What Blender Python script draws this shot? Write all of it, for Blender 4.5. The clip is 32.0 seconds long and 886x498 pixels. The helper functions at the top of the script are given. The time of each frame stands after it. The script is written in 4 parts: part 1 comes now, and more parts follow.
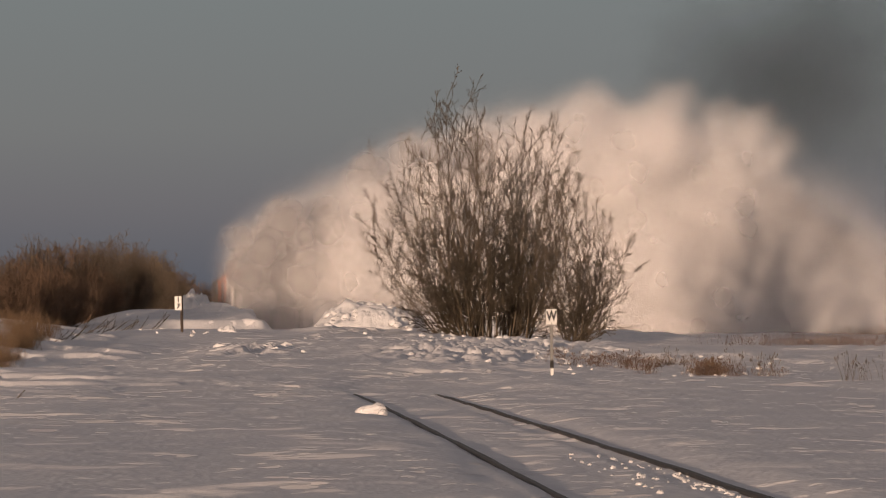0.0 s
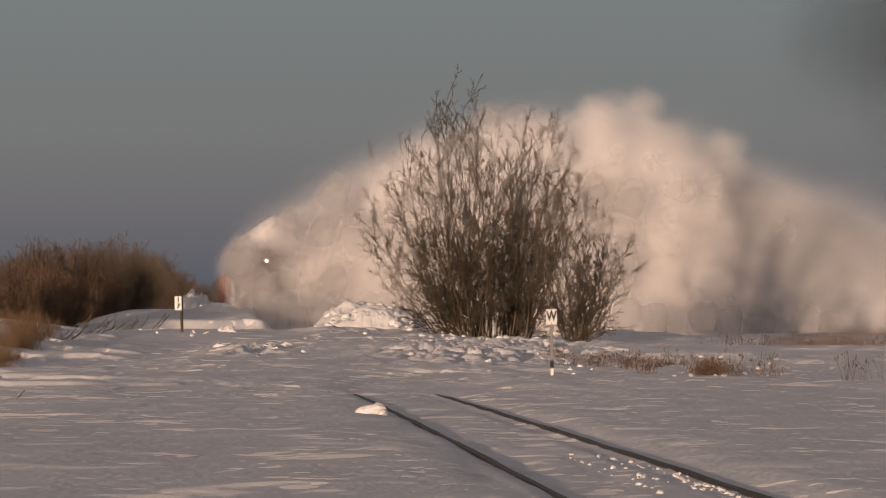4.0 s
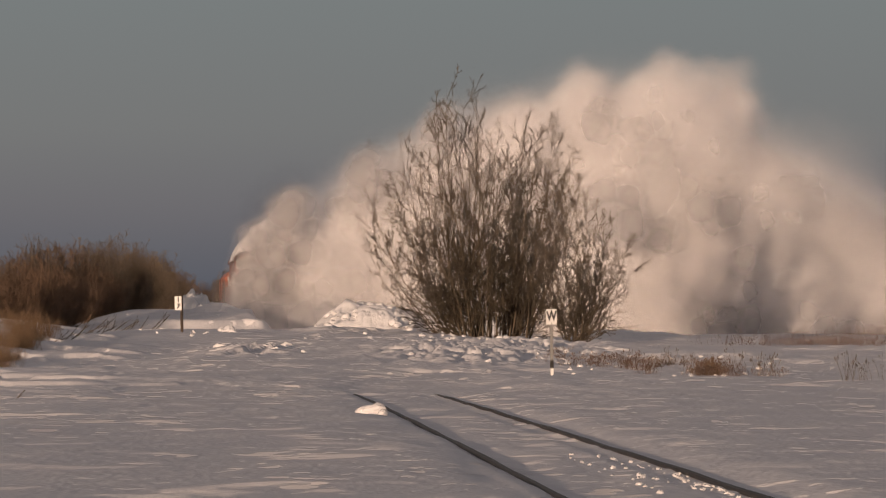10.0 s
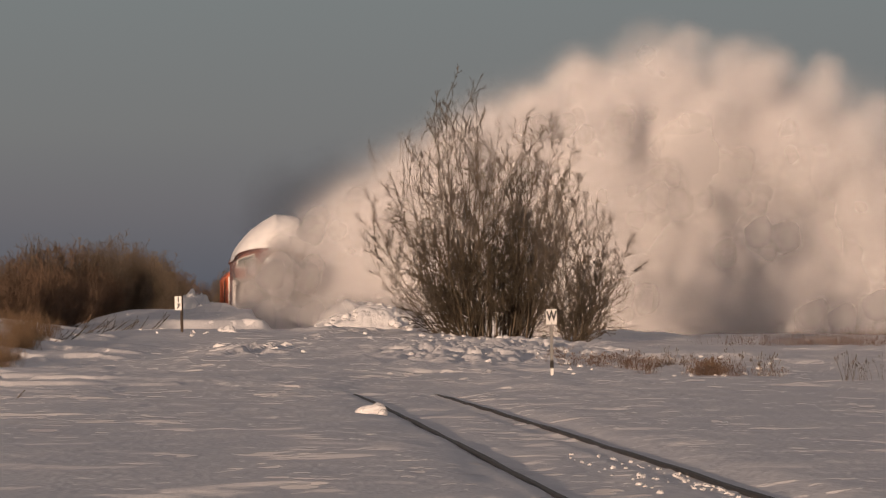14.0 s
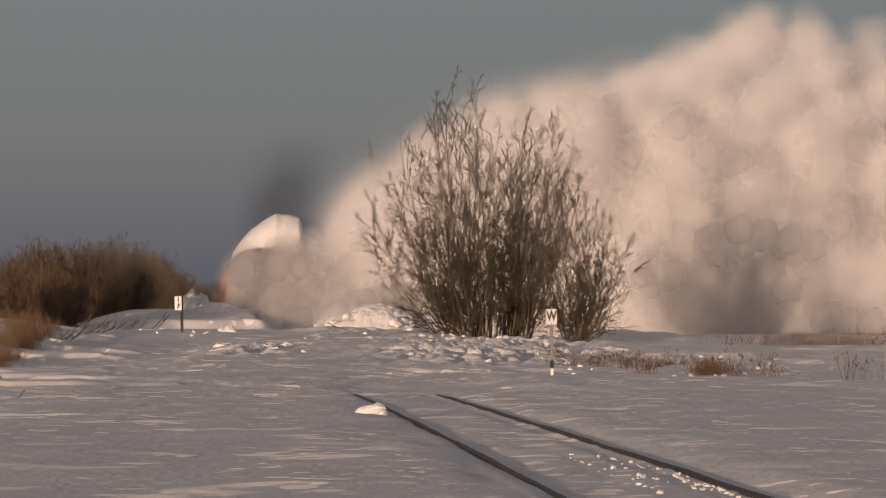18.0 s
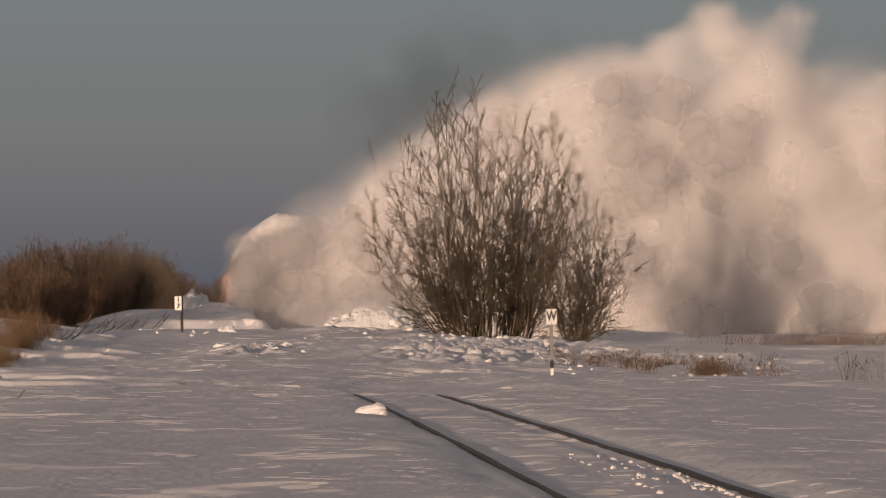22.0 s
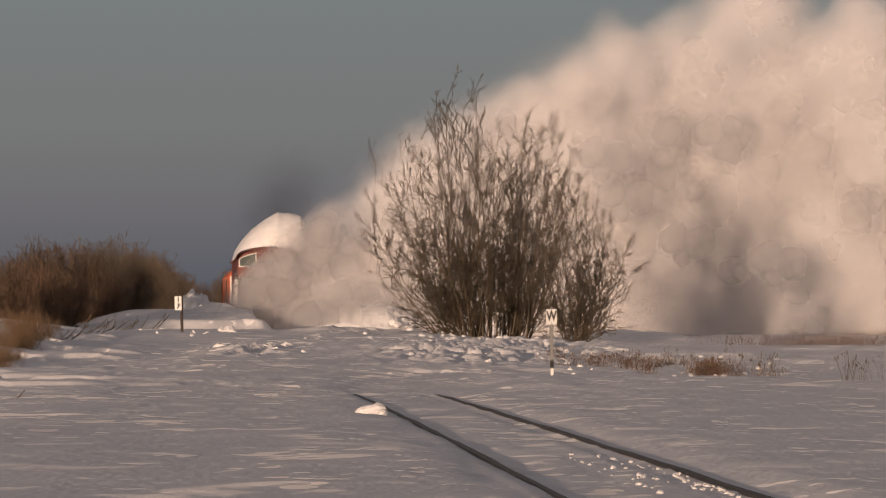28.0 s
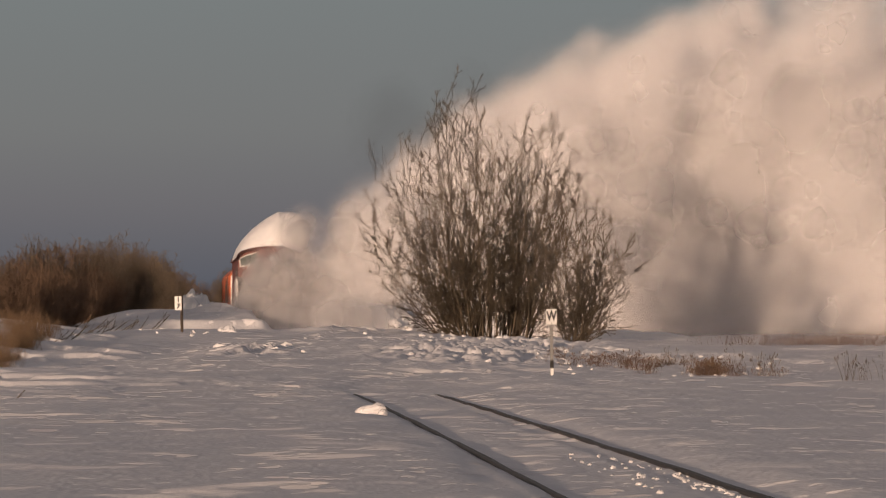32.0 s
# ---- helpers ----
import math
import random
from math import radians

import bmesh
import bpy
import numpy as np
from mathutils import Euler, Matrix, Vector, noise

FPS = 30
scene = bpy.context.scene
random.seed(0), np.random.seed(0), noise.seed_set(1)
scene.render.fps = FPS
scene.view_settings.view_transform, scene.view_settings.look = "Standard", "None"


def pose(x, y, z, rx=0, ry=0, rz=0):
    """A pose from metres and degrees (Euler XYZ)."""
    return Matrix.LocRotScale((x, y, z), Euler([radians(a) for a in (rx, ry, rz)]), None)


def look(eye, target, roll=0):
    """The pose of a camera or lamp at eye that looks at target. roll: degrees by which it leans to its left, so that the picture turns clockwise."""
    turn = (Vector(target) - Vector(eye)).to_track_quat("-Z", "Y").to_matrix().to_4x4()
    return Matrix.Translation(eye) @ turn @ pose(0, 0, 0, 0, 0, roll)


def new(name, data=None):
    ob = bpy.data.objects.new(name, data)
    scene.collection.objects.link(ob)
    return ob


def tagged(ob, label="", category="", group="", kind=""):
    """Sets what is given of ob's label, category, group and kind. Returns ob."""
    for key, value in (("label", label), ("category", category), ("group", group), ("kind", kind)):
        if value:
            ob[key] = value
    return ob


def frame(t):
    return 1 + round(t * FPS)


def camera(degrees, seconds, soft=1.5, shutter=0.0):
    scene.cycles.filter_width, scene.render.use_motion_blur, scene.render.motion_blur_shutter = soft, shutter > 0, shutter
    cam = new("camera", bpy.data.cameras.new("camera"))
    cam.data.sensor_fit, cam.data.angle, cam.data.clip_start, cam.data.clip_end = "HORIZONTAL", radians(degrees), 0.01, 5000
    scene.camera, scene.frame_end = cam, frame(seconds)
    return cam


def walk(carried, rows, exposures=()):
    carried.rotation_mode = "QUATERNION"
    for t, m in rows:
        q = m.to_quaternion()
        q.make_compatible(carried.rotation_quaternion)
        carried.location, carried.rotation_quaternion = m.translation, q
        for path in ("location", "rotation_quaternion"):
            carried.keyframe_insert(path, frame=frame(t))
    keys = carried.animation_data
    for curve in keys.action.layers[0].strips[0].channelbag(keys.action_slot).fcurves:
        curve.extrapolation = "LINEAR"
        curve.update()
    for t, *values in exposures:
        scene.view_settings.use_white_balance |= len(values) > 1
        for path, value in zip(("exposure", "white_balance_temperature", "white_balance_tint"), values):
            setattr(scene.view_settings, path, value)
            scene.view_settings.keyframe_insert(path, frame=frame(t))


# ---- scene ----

# The camera stands still on a tripod beside the track, with a long lens.
DEG = 13.0
cam = camera(DEG, 32.0, soft=1.35)
scene.cycles.transparent_max_bounces = 96
EYE = (0.0, 0.0, 1.25)
PITCH = 90 + 1.14
walk(cam, [(0.0, pose(*EYE, PITCH, 0, 0)), (32.0, pose(*EYE, PITCH, 0, 0))], exposures=[(0.0, 0.0), (32.0, 0.0)])

# ---- light: low winter sun from behind and to the left, clear dusk sky ----
SUN_FROM = Vector((-0.36, -0.933, 0.056)).normalized()
SUN_ELEV = math.asin(SUN_FROM.z)
SUN_TURN = math.atan2(SUN_FROM.x, SUN_FROM.y)


def build_light():
    world = bpy.data.worlds.new("winter_sky")
    scene.world = world
    world.use_nodes = True
    nt = world.node_tree
    nt.nodes.clear()
    out = nt.nodes.new("ShaderNodeOutputWorld")
    bg = nt.nodes.new("ShaderNodeBackground")
    sky = nt.nodes.new("ShaderNodeTexSky")
    sky.sky_type = "NISHITA"
    sky.sun_disc = False
    sky.sun_elevation = SUN_ELEV
    sky.sun_rotation = SUN_TURN
    sky.altitude = 200
    sky.dust_density = 2.0
    # haze bands of a cold clear evening: mauve low down, grey-teal higher up
    co = nt.nodes.new("ShaderNodeTexCoord")
    sep = nt.nodes.new("ShaderNodeSeparateXYZ")
    ramp = nt.nodes.new("ShaderNodeValToRGB")
    nt.links.new(co.outputs["Generated"], sep.inputs[0])
    nt.links.new(sep.outputs["Z"], ramp.inputs[0])
    el = ramp.color_ramp.elements
    el[0].position, el[0].color = 0.0, (0.084, 0.098, 0.132, 1)
    el[1].position, el[1].color = 1.0, (0.16, 0.14, 0.145, 1)
    for p, c in ((0.010, (0.110, 0.118, 0.146, 1)), (0.030, (0.160, 0.158, 0.176, 1)), (0.050, (0.188, 0.194, 0.202, 1)), (0.085, (0.195, 0.215, 0.225, 1)), (0.3, (0.225, 0.195, 0.195, 1))):
        e = el.new(p)
        e.color = c
    scale = nt.nodes.new("ShaderNodeVectorMath")
    scale.operation = "SCALE"
    scale.inputs["Scale"].default_value = 0.06
    mix = nt.nodes.new("ShaderNodeMixRGB")
    mix.inputs[0].default_value = 0.88
    nt.links.new(sky.outputs[0], scale.inputs[0])
    nt.links.new(scale.outputs[0], mix.inputs[1])
    nt.links.new(ramp.outputs[0], mix.inputs[2])
    nt.links.new(mix.outputs[0], bg.inputs[0])
    bg.inputs[1].default_value = 1.0
    nt.links.new(bg.outputs[0], out.inputs[0])
    lamp = bpy.data.lights.new("sun", "SUN")
    lamp.energy, lamp.angle, lamp.color = 3.85, radians(0.6), (1.0, 0.69, 0.49)
    ob = new("sun", lamp)
    ob.matrix_world = look(SUN_FROM * 50, (0, 0, 0))


build_light()


# ---- materials ----
def material(name):
    m = bpy.data.materials.new(name)
    m.use_nodes = True
    nt = m.node_tree
    return m, nt, nt.nodes["Principled BSDF"]


def surface(name, dark, light, rough=0.7, metal=0.0, scale=6.0, bump=0.2, bump_scale=40.0, stretch=(1, 1, 1), per_object=0.0, dist=0.01):
    """A mottled surface: two noise scales mix two colours, and a finer one gives relief."""
    m, nt, bsdf = material(name)
    co = nt.nodes.new("ShaderNodeTexCoord")
    mp = nt.nodes.new("ShaderNodeMapping")
    mp.inputs["Scale"].default_value = stretch
    n1 = nt.nodes.new("ShaderNodeTexNoise")
    n1.inputs["Scale"].default_value, n1.inputs["Detail"].default_value, n1.inputs["Roughness"].default_value = scale, 6, 0.65
    ramp = nt.nodes.new("ShaderNodeValToRGB")
    ramp.color_ramp.elements[0].position, ramp.color_ramp.elements[0].color = 0.32, (*dark, 1)
    ramp.color_ramp.elements[1].position, ramp.color_ramp.elements[1].color = 0.70, (*light, 1)
    nt.links.new(co.outputs["Object"], mp.inputs[0])
    nt.links.new(mp.outputs[0], n1.inputs["Vector"])
    nt.links.new(n1.outputs[0], ramp.inputs[0])
    last = ramp.outputs[0]
    if per_object:
        info = nt.nodes.new("ShaderNodeObjectInfo")
        rng = nt.nodes.new("ShaderNodeMapRange")
        rng.inputs["To Min"].default_value, rng.inputs["To Max"].default_value = 1 - per_object, 1 + per_object
        mul = nt.nodes.new("ShaderNodeVectorMath")
        mul.operation = "SCALE"
        nt.links.new(info.outputs["Random"], rng.inputs["Value"])
        nt.links.new(last, mul.inputs[0])
        nt.links.new(rng.outputs[0], mul.inputs["Scale"])
        last = mul.outputs[0]
    nt.links.new(last, bsdf.inputs["Base Color"])
    bsdf.inputs["Roughness"].default_value, bsdf.inputs["Metallic"].default_value = rough, metal
    n2 = nt.nodes.new("ShaderNodeTexNoise")
    n2.inputs["Scale"].default_value, n2.inputs["Detail"].default_value = bump_scale, 4
    nt.links.new(mp.outputs[0], n2.inputs["Vector"])
    bp = nt.nodes.new("ShaderNodeBump")
    bp.inputs["Strength"].default_value, bp.inputs["Distance"].default_value = bump, dist
    nt.links.new(n2.outputs[0], bp.inputs["Height"])
    nt.links.new(bp.outputs[0], bsdf.inputs["Normal"])
    return m


def powder(name, colour, through_share, thick, grain):
    """Airborne powder: a soft veil that thins out to its rim, and scatters light both ways."""
    m = bpy.data.materials.new(name)
    m.use_nodes = True
    nt = m.node_tree
    nt.nodes.clear()

    def math_node(kind, a, b):
        nd = nt.nodes.new("ShaderNodeMath")
        nd.operation = kind
        for k, v in enumerate((a, b)):
            if isinstance(v, (int, float)):
                nd.inputs[k].default_value = v
            else:
                nt.links.new(v, nd.inputs[k])
        return nd.outputs[0]

    out = nt.nodes.new("ShaderNodeOutputMaterial")
    a, b, mx = nt.nodes.new("ShaderNodeBsdfDiffuse"), nt.nodes.new("ShaderNodeBsdfTranslucent"), nt.nodes.new("ShaderNodeMixShader")
    a.inputs[0].default_value = b.inputs[0].default_value = (*colour, 1)
    mx.inputs[0].default_value = through_share
    uv = nt.nodes.new("ShaderNodeUVMap")
    uv.uv_map = "veil"
    ln = nt.nodes.new("ShaderNodeVectorMath")
    ln.operation = "LENGTH"
    nt.links.new(uv.outputs[0], ln.inputs[0])
    co = nt.nodes.new("ShaderNodeTexCoord")
    nz = nt.nodes.new("ShaderNodeTexNoise")
    nz.inputs["Scale"].default_value, nz.inputs["Detail"].default_value, nz.inputs["Roughness"].default_value = grain, 5, 0.6
    nt.links.new(co.outputs["Object"], nz.inputs["Vector"])
    # the veil's rim wanders with the noise that also thins it
    torn = math_node("ADD", ln.outputs["Value"], math_node("MULTIPLY", math_node("SUBTRACT", nz.outputs[0], 0.5), 0.75))
    rim = nt.nodes.new("ShaderNodeMapRange")
    rim.interpolation_type = "SMOOTHERSTEP"
    rim.inputs["From Min"].default_value, rim.inputs["From Max"].default_value = 1.0, 0.0
    rim.inputs["To Min"].default_value, rim.inputs["To Max"].default_value = 0.0, thick
    nt.links.new(torn, rim.inputs["Value"])
    hem = nt.nodes.new("ShaderNodeMapRange")
    hem.interpolation_type = "SMOOTHSTEP"
    hem.inputs["From Min"].default_value, hem.inputs["From Max"].default_value = 1.0, 0.55
    nt.links.new(ln.outputs["Value"], hem.inputs["Value"])
    clear, veil = nt.nodes.new("ShaderNodeBsdfTransparent"), nt.nodes.new("ShaderNodeMixShader")
    nt.links.new(math_node("MULTIPLY", rim.outputs[0], hem.outputs[0]), veil.inputs[0])
    nt.links.new(a.outputs[0], mx.inputs[1])
    nt.links.new(b.outputs[0], mx.inputs[2])
    nt.links.new(clear.outputs[0], veil.inputs[1])
    nt.links.new(mx.outputs[0], veil.inputs[2])
    nt.links.new(veil.outputs[0], out.inputs[0])
    return m


SNOW = surface("wind_packed_snow", (0.70, 0.70, 0.73), (0.84, 0.83, 0.83), 0.62, scale=0.8, bump=0.55, bump_scale=9.0, stretch=(1.0, 0.45, 1.0), dist=0.03)
CHUNK = surface("broken_snow", (0.74, 0.74, 0.76), (0.86, 0.85, 0.84), 0.6, scale=3.0, bump=0.5, bump_scale=14.0, dist=0.03)
SPRAY = powder("blown_snow", (0.93, 0.92, 0.92), 0.52, 0.27, 0.45)


def crusted(m):
    """Adds wind-cut facets of crust at three sizes, normals tilted sunward for lit streaks."""
    nt = m.node_tree
    bsdf = nt.nodes["Principled BSDF"]
    last = bsdf.inputs["Normal"].links[0].from_socket
    co = nt.nodes.new("ShaderNodeTexCoord")
    # the crust is broken in broad patches, with smooth snow between them
    wide = nt.nodes.new("ShaderNodeMapping")
    wide.inputs["Scale"].default_value = (0.16, 0.055, 0)
    field = nt.nodes.new("ShaderNodeTexNoise")
    field.inputs["Scale"].default_value, field.inputs["Detail"].default_value = 1.0, 3
    worn = nt.nodes.new("ShaderNodeMapRange")
    worn.interpolation_type = "SMOOTHSTEP"
    worn.inputs["From Min"].default_value, worn.inputs["From Max"].default_value = 0.40, 0.58
    worn.inputs["To Min"].default_value, worn.inputs["To Max"].default_value = 0.15, 1.6
    nt.links.new(co.outputs["Object"], wide.inputs[0])
    nt.links.new(wide.outputs[0], field.inputs["Vector"])
    nt.links.new(field.outputs[0], worn.inputs["Value"])
    for stretch, lo, hi, lean, seed in (((0.55, 0.34, 0), 0.585, 0.65, 0.36, 0), ((1.2, 0.70, 0), 0.59, 0.64, 0.65, 31), ((2.9, 1.6, 0), 0.61, 0.66, 0.70, 67)):
        mp = nt.nodes.new("ShaderNodeMapping")
        mp.inputs["Scale"].default_value, mp.inputs["Location"].default_value = stretch, (seed, seed * 0.7, 0)
        mp.inputs["Rotation"].default_value = (0, 0, 0.06)
        nz = nt.nodes.new("ShaderNodeTexNoise")
        nz.inputs["Scale"].default_value, nz.inputs["Detail"].default_value, nz.inputs["Roughness"].default_value, nz.inputs["Distortion"].default_value = 1.0, 6, 0.58, 0.3
        rg = nt.nodes.new("ShaderNodeMapRange")
        rg.interpolation_type = "SMOOTHSTEP"
        rg.inputs["From Min"].default_value, rg.inputs["From Max"].default_value = lo, hi
        tilt, add, unit = (nt.nodes.new("ShaderNodeVectorMath") for _ in range(3))
        tilt.operation, add.operation, unit.operation = "SCALE", "ADD", "NORMALIZE"
        tilt.inputs[0].default_value = (-0.3 * lean, -lean, 0)
        nt.links.new(co.outputs["Object"], mp.inputs[0])
        nt.links.new(mp.outputs[0], nz.inputs["Vector"])
        nt.links.new(nz.outputs[0], rg.inputs["Value"])
        share = nt.nodes.new("ShaderNodeMath")
        share.operation = "MULTIPLY"
        nt.links.new(rg.outputs[0], share.inputs[0])
        nt.links.new(worn.outputs[0], share.inputs[1])
        nt.links.new(share.outputs[0], tilt.inputs["Scale"])
        nt.links.new(last, add.inputs[0])
        nt.links.new(tilt.outputs[0], add.inputs[1])
        nt.links.new(add.outputs[0], unit.inputs[0])
        last = unit.outputs[0]
    nt.links.new(last, bsdf.inputs["Normal"])


crusted(SNOW)
JET = powder("thrown_snow", (0.93, 0.92, 0.92), 0.5, 0.25, 0.6)
HAZE = powder("settling_snow", (0.93, 0.92, 0.92), 0.55, 0.30, 0.2)
MIST = powder("thin_snow_mist", (0.93, 0.92, 0.92), 0.6, 0.22, 0.25)
# greyer than the other powders: the spray's dimness is put into this colour
BOIL = powder("boiling_snow", (0.80, 0.79, 0.79), 0.78, 0.46, 0.6)
SOOT = powder("exhaust_soot", (0.035, 0.036, 0.04), 0.3, 0.042, 0.5)
RUST = surface("rail_steel", (0.022, 0.018, 0.015), (0.055, 0.046, 0.040), 0.6, 0.2, scale=9, bump=0.3)
RAILTOP = surface("worn_railhead", (0.040, 0.037, 0.034), (0.085, 0.078, 0.072), 0.55, 0.3, scale=14, bump=0.1)
BARK = surface("willow_bark", (0.050, 0.040, 0.028), (0.140, 0.108, 0.072), 0.85, scale=5, bump=0.6, bump_scale=24, stretch=(1, 1, 0.3), dist=0.02)
TWIG = surface("willow_twig", (0.050, 0.039, 0.025), (0.105, 0.080, 0.050), 0.75, scale=2, bump=0.1)
OSIER = surface("hedge_twig", (0.070, 0.055, 0.039), (0.170, 0.126, 0.084), 0.8, scale=0.5, bump=0.1, per_object=0.25)
RED_OSIER = surface("red_hedge_twig", (0.080, 0.053, 0.035), (0.195, 0.120, 0.073), 0.8, scale=0.5, bump=0.1, per_object=0.2)
STRAW = surface("dry_grass", (0.11, 0.068, 0.036), (0.25, 0.165, 0.09), 0.8, scale=1.2, bump=0.1)
RUSSET = surface("russet_weed", (0.095, 0.060, 0.042), (0.20, 0.130, 0.090), 0.8, scale=1.5, bump=0.1)
WHITE = surface("white_board_paint", (0.66, 0.65, 0.62), (0.82, 0.81, 0.78), 0.5, scale=7, bump=0.1)
BLACK = surface("black_lettering", (0.012, 0.012, 0.012), (0.03, 0.03, 0.03), 0.5)
STEEL = surface("galvanised_post", (0.20, 0.20, 0.19), (0.36, 0.35, 0.33), 0.5, 0.6, scale=9, bump=0.15)
DARKPOST = surface("tarred_wood_post", (0.028, 0.020, 0.015), (0.075, 0.052, 0.038), 0.8, scale=8, bump=0.4, stretch=(1, 1, 0.25))
MAROON = surface("maroon_plow_paint", (0.105, 0.022, 0.014), (0.19, 0.045, 0.028), 0.5, scale=3, bump=0.12)
ORANGE = surface("orange_unit_paint", (0.36, 0.075, 0.022), (0.56, 0.13, 0.04), 0.5, scale=2.5, bump=0.12)
IRON = surface("black_iron", (0.02, 0.019, 0.018), (0.055, 0.05, 0.046), 0.55, 0.4, scale=5, bump=0.2)
FROSTED = surface("frosted_steel", (0.42, 0.38, 0.36), (0.78, 0.76, 0.75), 0.7, scale=2.2, bump=0.5, bump_scale=11, dist=0.03)
GLASS, _nt, _b = material("cab_glass")
_b.inputs["Base Color"].default_value = (0.10, 0.12, 0.11, 1)
_b.inputs["Roughness"].default_value = 0.08
_b.inputs["Metallic"].default_value = 0.0
LIGHT_ON, _nt, _b = material("headlight_glow")
_b.inputs["Emission Color"].default_value = (1.0, 0.88, 0.66, 1)
_b.inputs["Emission Strength"].default_value = 6.0


# ---- mesh helpers ----
def finish(bm, name, mat, smooth=False):
    me = bpy.data.meshes.new(name)
    bm.normal_update()
    bm.to_mesh(me)
    bm.free()
    me.materials.append(mat)
    if smooth:
        me.polygons.foreach_set("use_smooth", [True] * len(me.polygons))
    return me


def arrays_mesh(name, verts, faces, mat, smooth=False):
    """A mesh from arrays of vertices and of equal-sided faces."""
    me = bpy.data.meshes.new(name)
    verts, faces = np.asarray(verts, np.float32), np.asarray(faces, np.int32)
    n, k = faces.shape
    me.vertices.add(len(verts))
    me.vertices.foreach_set("co", verts.ravel())
    me.loops.add(n * k)
    me.loops.foreach_set("vertex_index", faces.ravel())
    me.polygons.add(n)
    me.polygons.foreach_set("loop_start", np.arange(0, n * k, k, dtype=np.int32))
    if smooth:
        me.polygons.foreach_set("use_smooth", np.ones(n, bool))
    me.update(calc_edges=True)
    me.validate()
    me.materials.append(mat)
    return me


def part(name, bm, mat, parent, label="", smooth=False):
    ob = new(name, finish(bm, name, mat, smooth) if isinstance(bm, bmesh.types.BMesh) else bm)
    ob.parent = parent
    if label:
        tagged(ob, label)
    return ob


def box(bm, lo, hi, bevel=0.0):
    c = [(a + b) / 2 for a, b in zip(lo, hi)]
    s = [b - a for a, b in zip(lo, hi)]
    r = bmesh.ops.create_cube(bm, size=1.0, matrix=Matrix.Translation(c) @ Matrix.Diagonal((*s, 1)))
    if bevel:
        es = list({e for v in r["verts"] for e in v.link_edges})
        bmesh.ops.bevel(bm, geom=es, offset=bevel, segments=2, affect="EDGES", profile=0.5)
    return bm


def block(lo, hi, bevel=0.0):
    return box(bmesh.new(), lo, hi, bevel)


def rod(bm, a, b, r, seg=10, r2=None):
    a, b = Vector(a), Vector(b)
    m = Matrix.Translation((a + b) / 2) @ (b - a).to_track_quat("Z", "Y").to_matrix().to_4x4()
    bmesh.ops.create_cone(bm, cap_ends=True, segments=seg, radius1=r, radius2=r if r2 is None else r2, depth=(b - a).length, matrix=m)
    return bm


def lattice(ix, iy, seed):
    h = (ix.astype(np.int64) * 374761393 + iy.astype(np.int64) * 668265263 + seed * 1274126177) & 0x7FFFFFFF
    h = ((h ^ (h >> 13)) * 1274126177) & 0x7FFFFFFF
    return ((h ^ (h >> 16)) & 0xFFFF) / 65535.0


def vnoise(x, y, seed=0):
    """Smooth noise between -1 and 1 on arrays."""
    ix, iy = np.floor(x), np.floor(y)
    fx, fy = x - ix, y - iy
    fx, fy = fx * fx * fx * (fx * (fx * 6 - 15) + 10), fy * fy * fy * (fy * (fy * 6 - 15) + 10)
    a, b = lattice(ix, iy, seed), lattice(ix + 1, iy, seed)
    c, d = lattice(ix, iy + 1, seed), lattice(ix + 1, iy + 1, seed)
    return 2 * ((a + (b - a) * fx) * (1 - fy) + (c + (d - c) * fx) * fy) - 1


def step(a, b, v):
    t = np.clip((v - a) / (b - a), 0, 1)
    return t * t * (3 - 2 * t)


def table(rows, t):
    return float(np.interp(t, [r[0] for r in rows], [r[1] for r in rows]))


# ---- the lie of the land ----
def across(mark, y):
    """Sideways metres at y metres ahead of a bearing mark: 784 is straight ahead, 6881 marks to a radian."""
    return (mark - 784) / 6881 * y


def track_x(y):
    """The track's centre line: a very gentle curve that straightens far off."""
    y = np.asarray(y, float)
    q = np.clip(y, -60, 200) - 30
    x = 1.54 - 0.053 * q - 0.0000985 * q * q
    return x + np.where(y > 200, (y - 200) * -0.0865, 0) + np.where(y < -60, (y + 60) * -0.035, 0)


def drift_start(x):
    return 147.5 + 0.7 * np.sin(x * 0.7 + 0.6) + 0.25 * np.sin(x * 2.3)


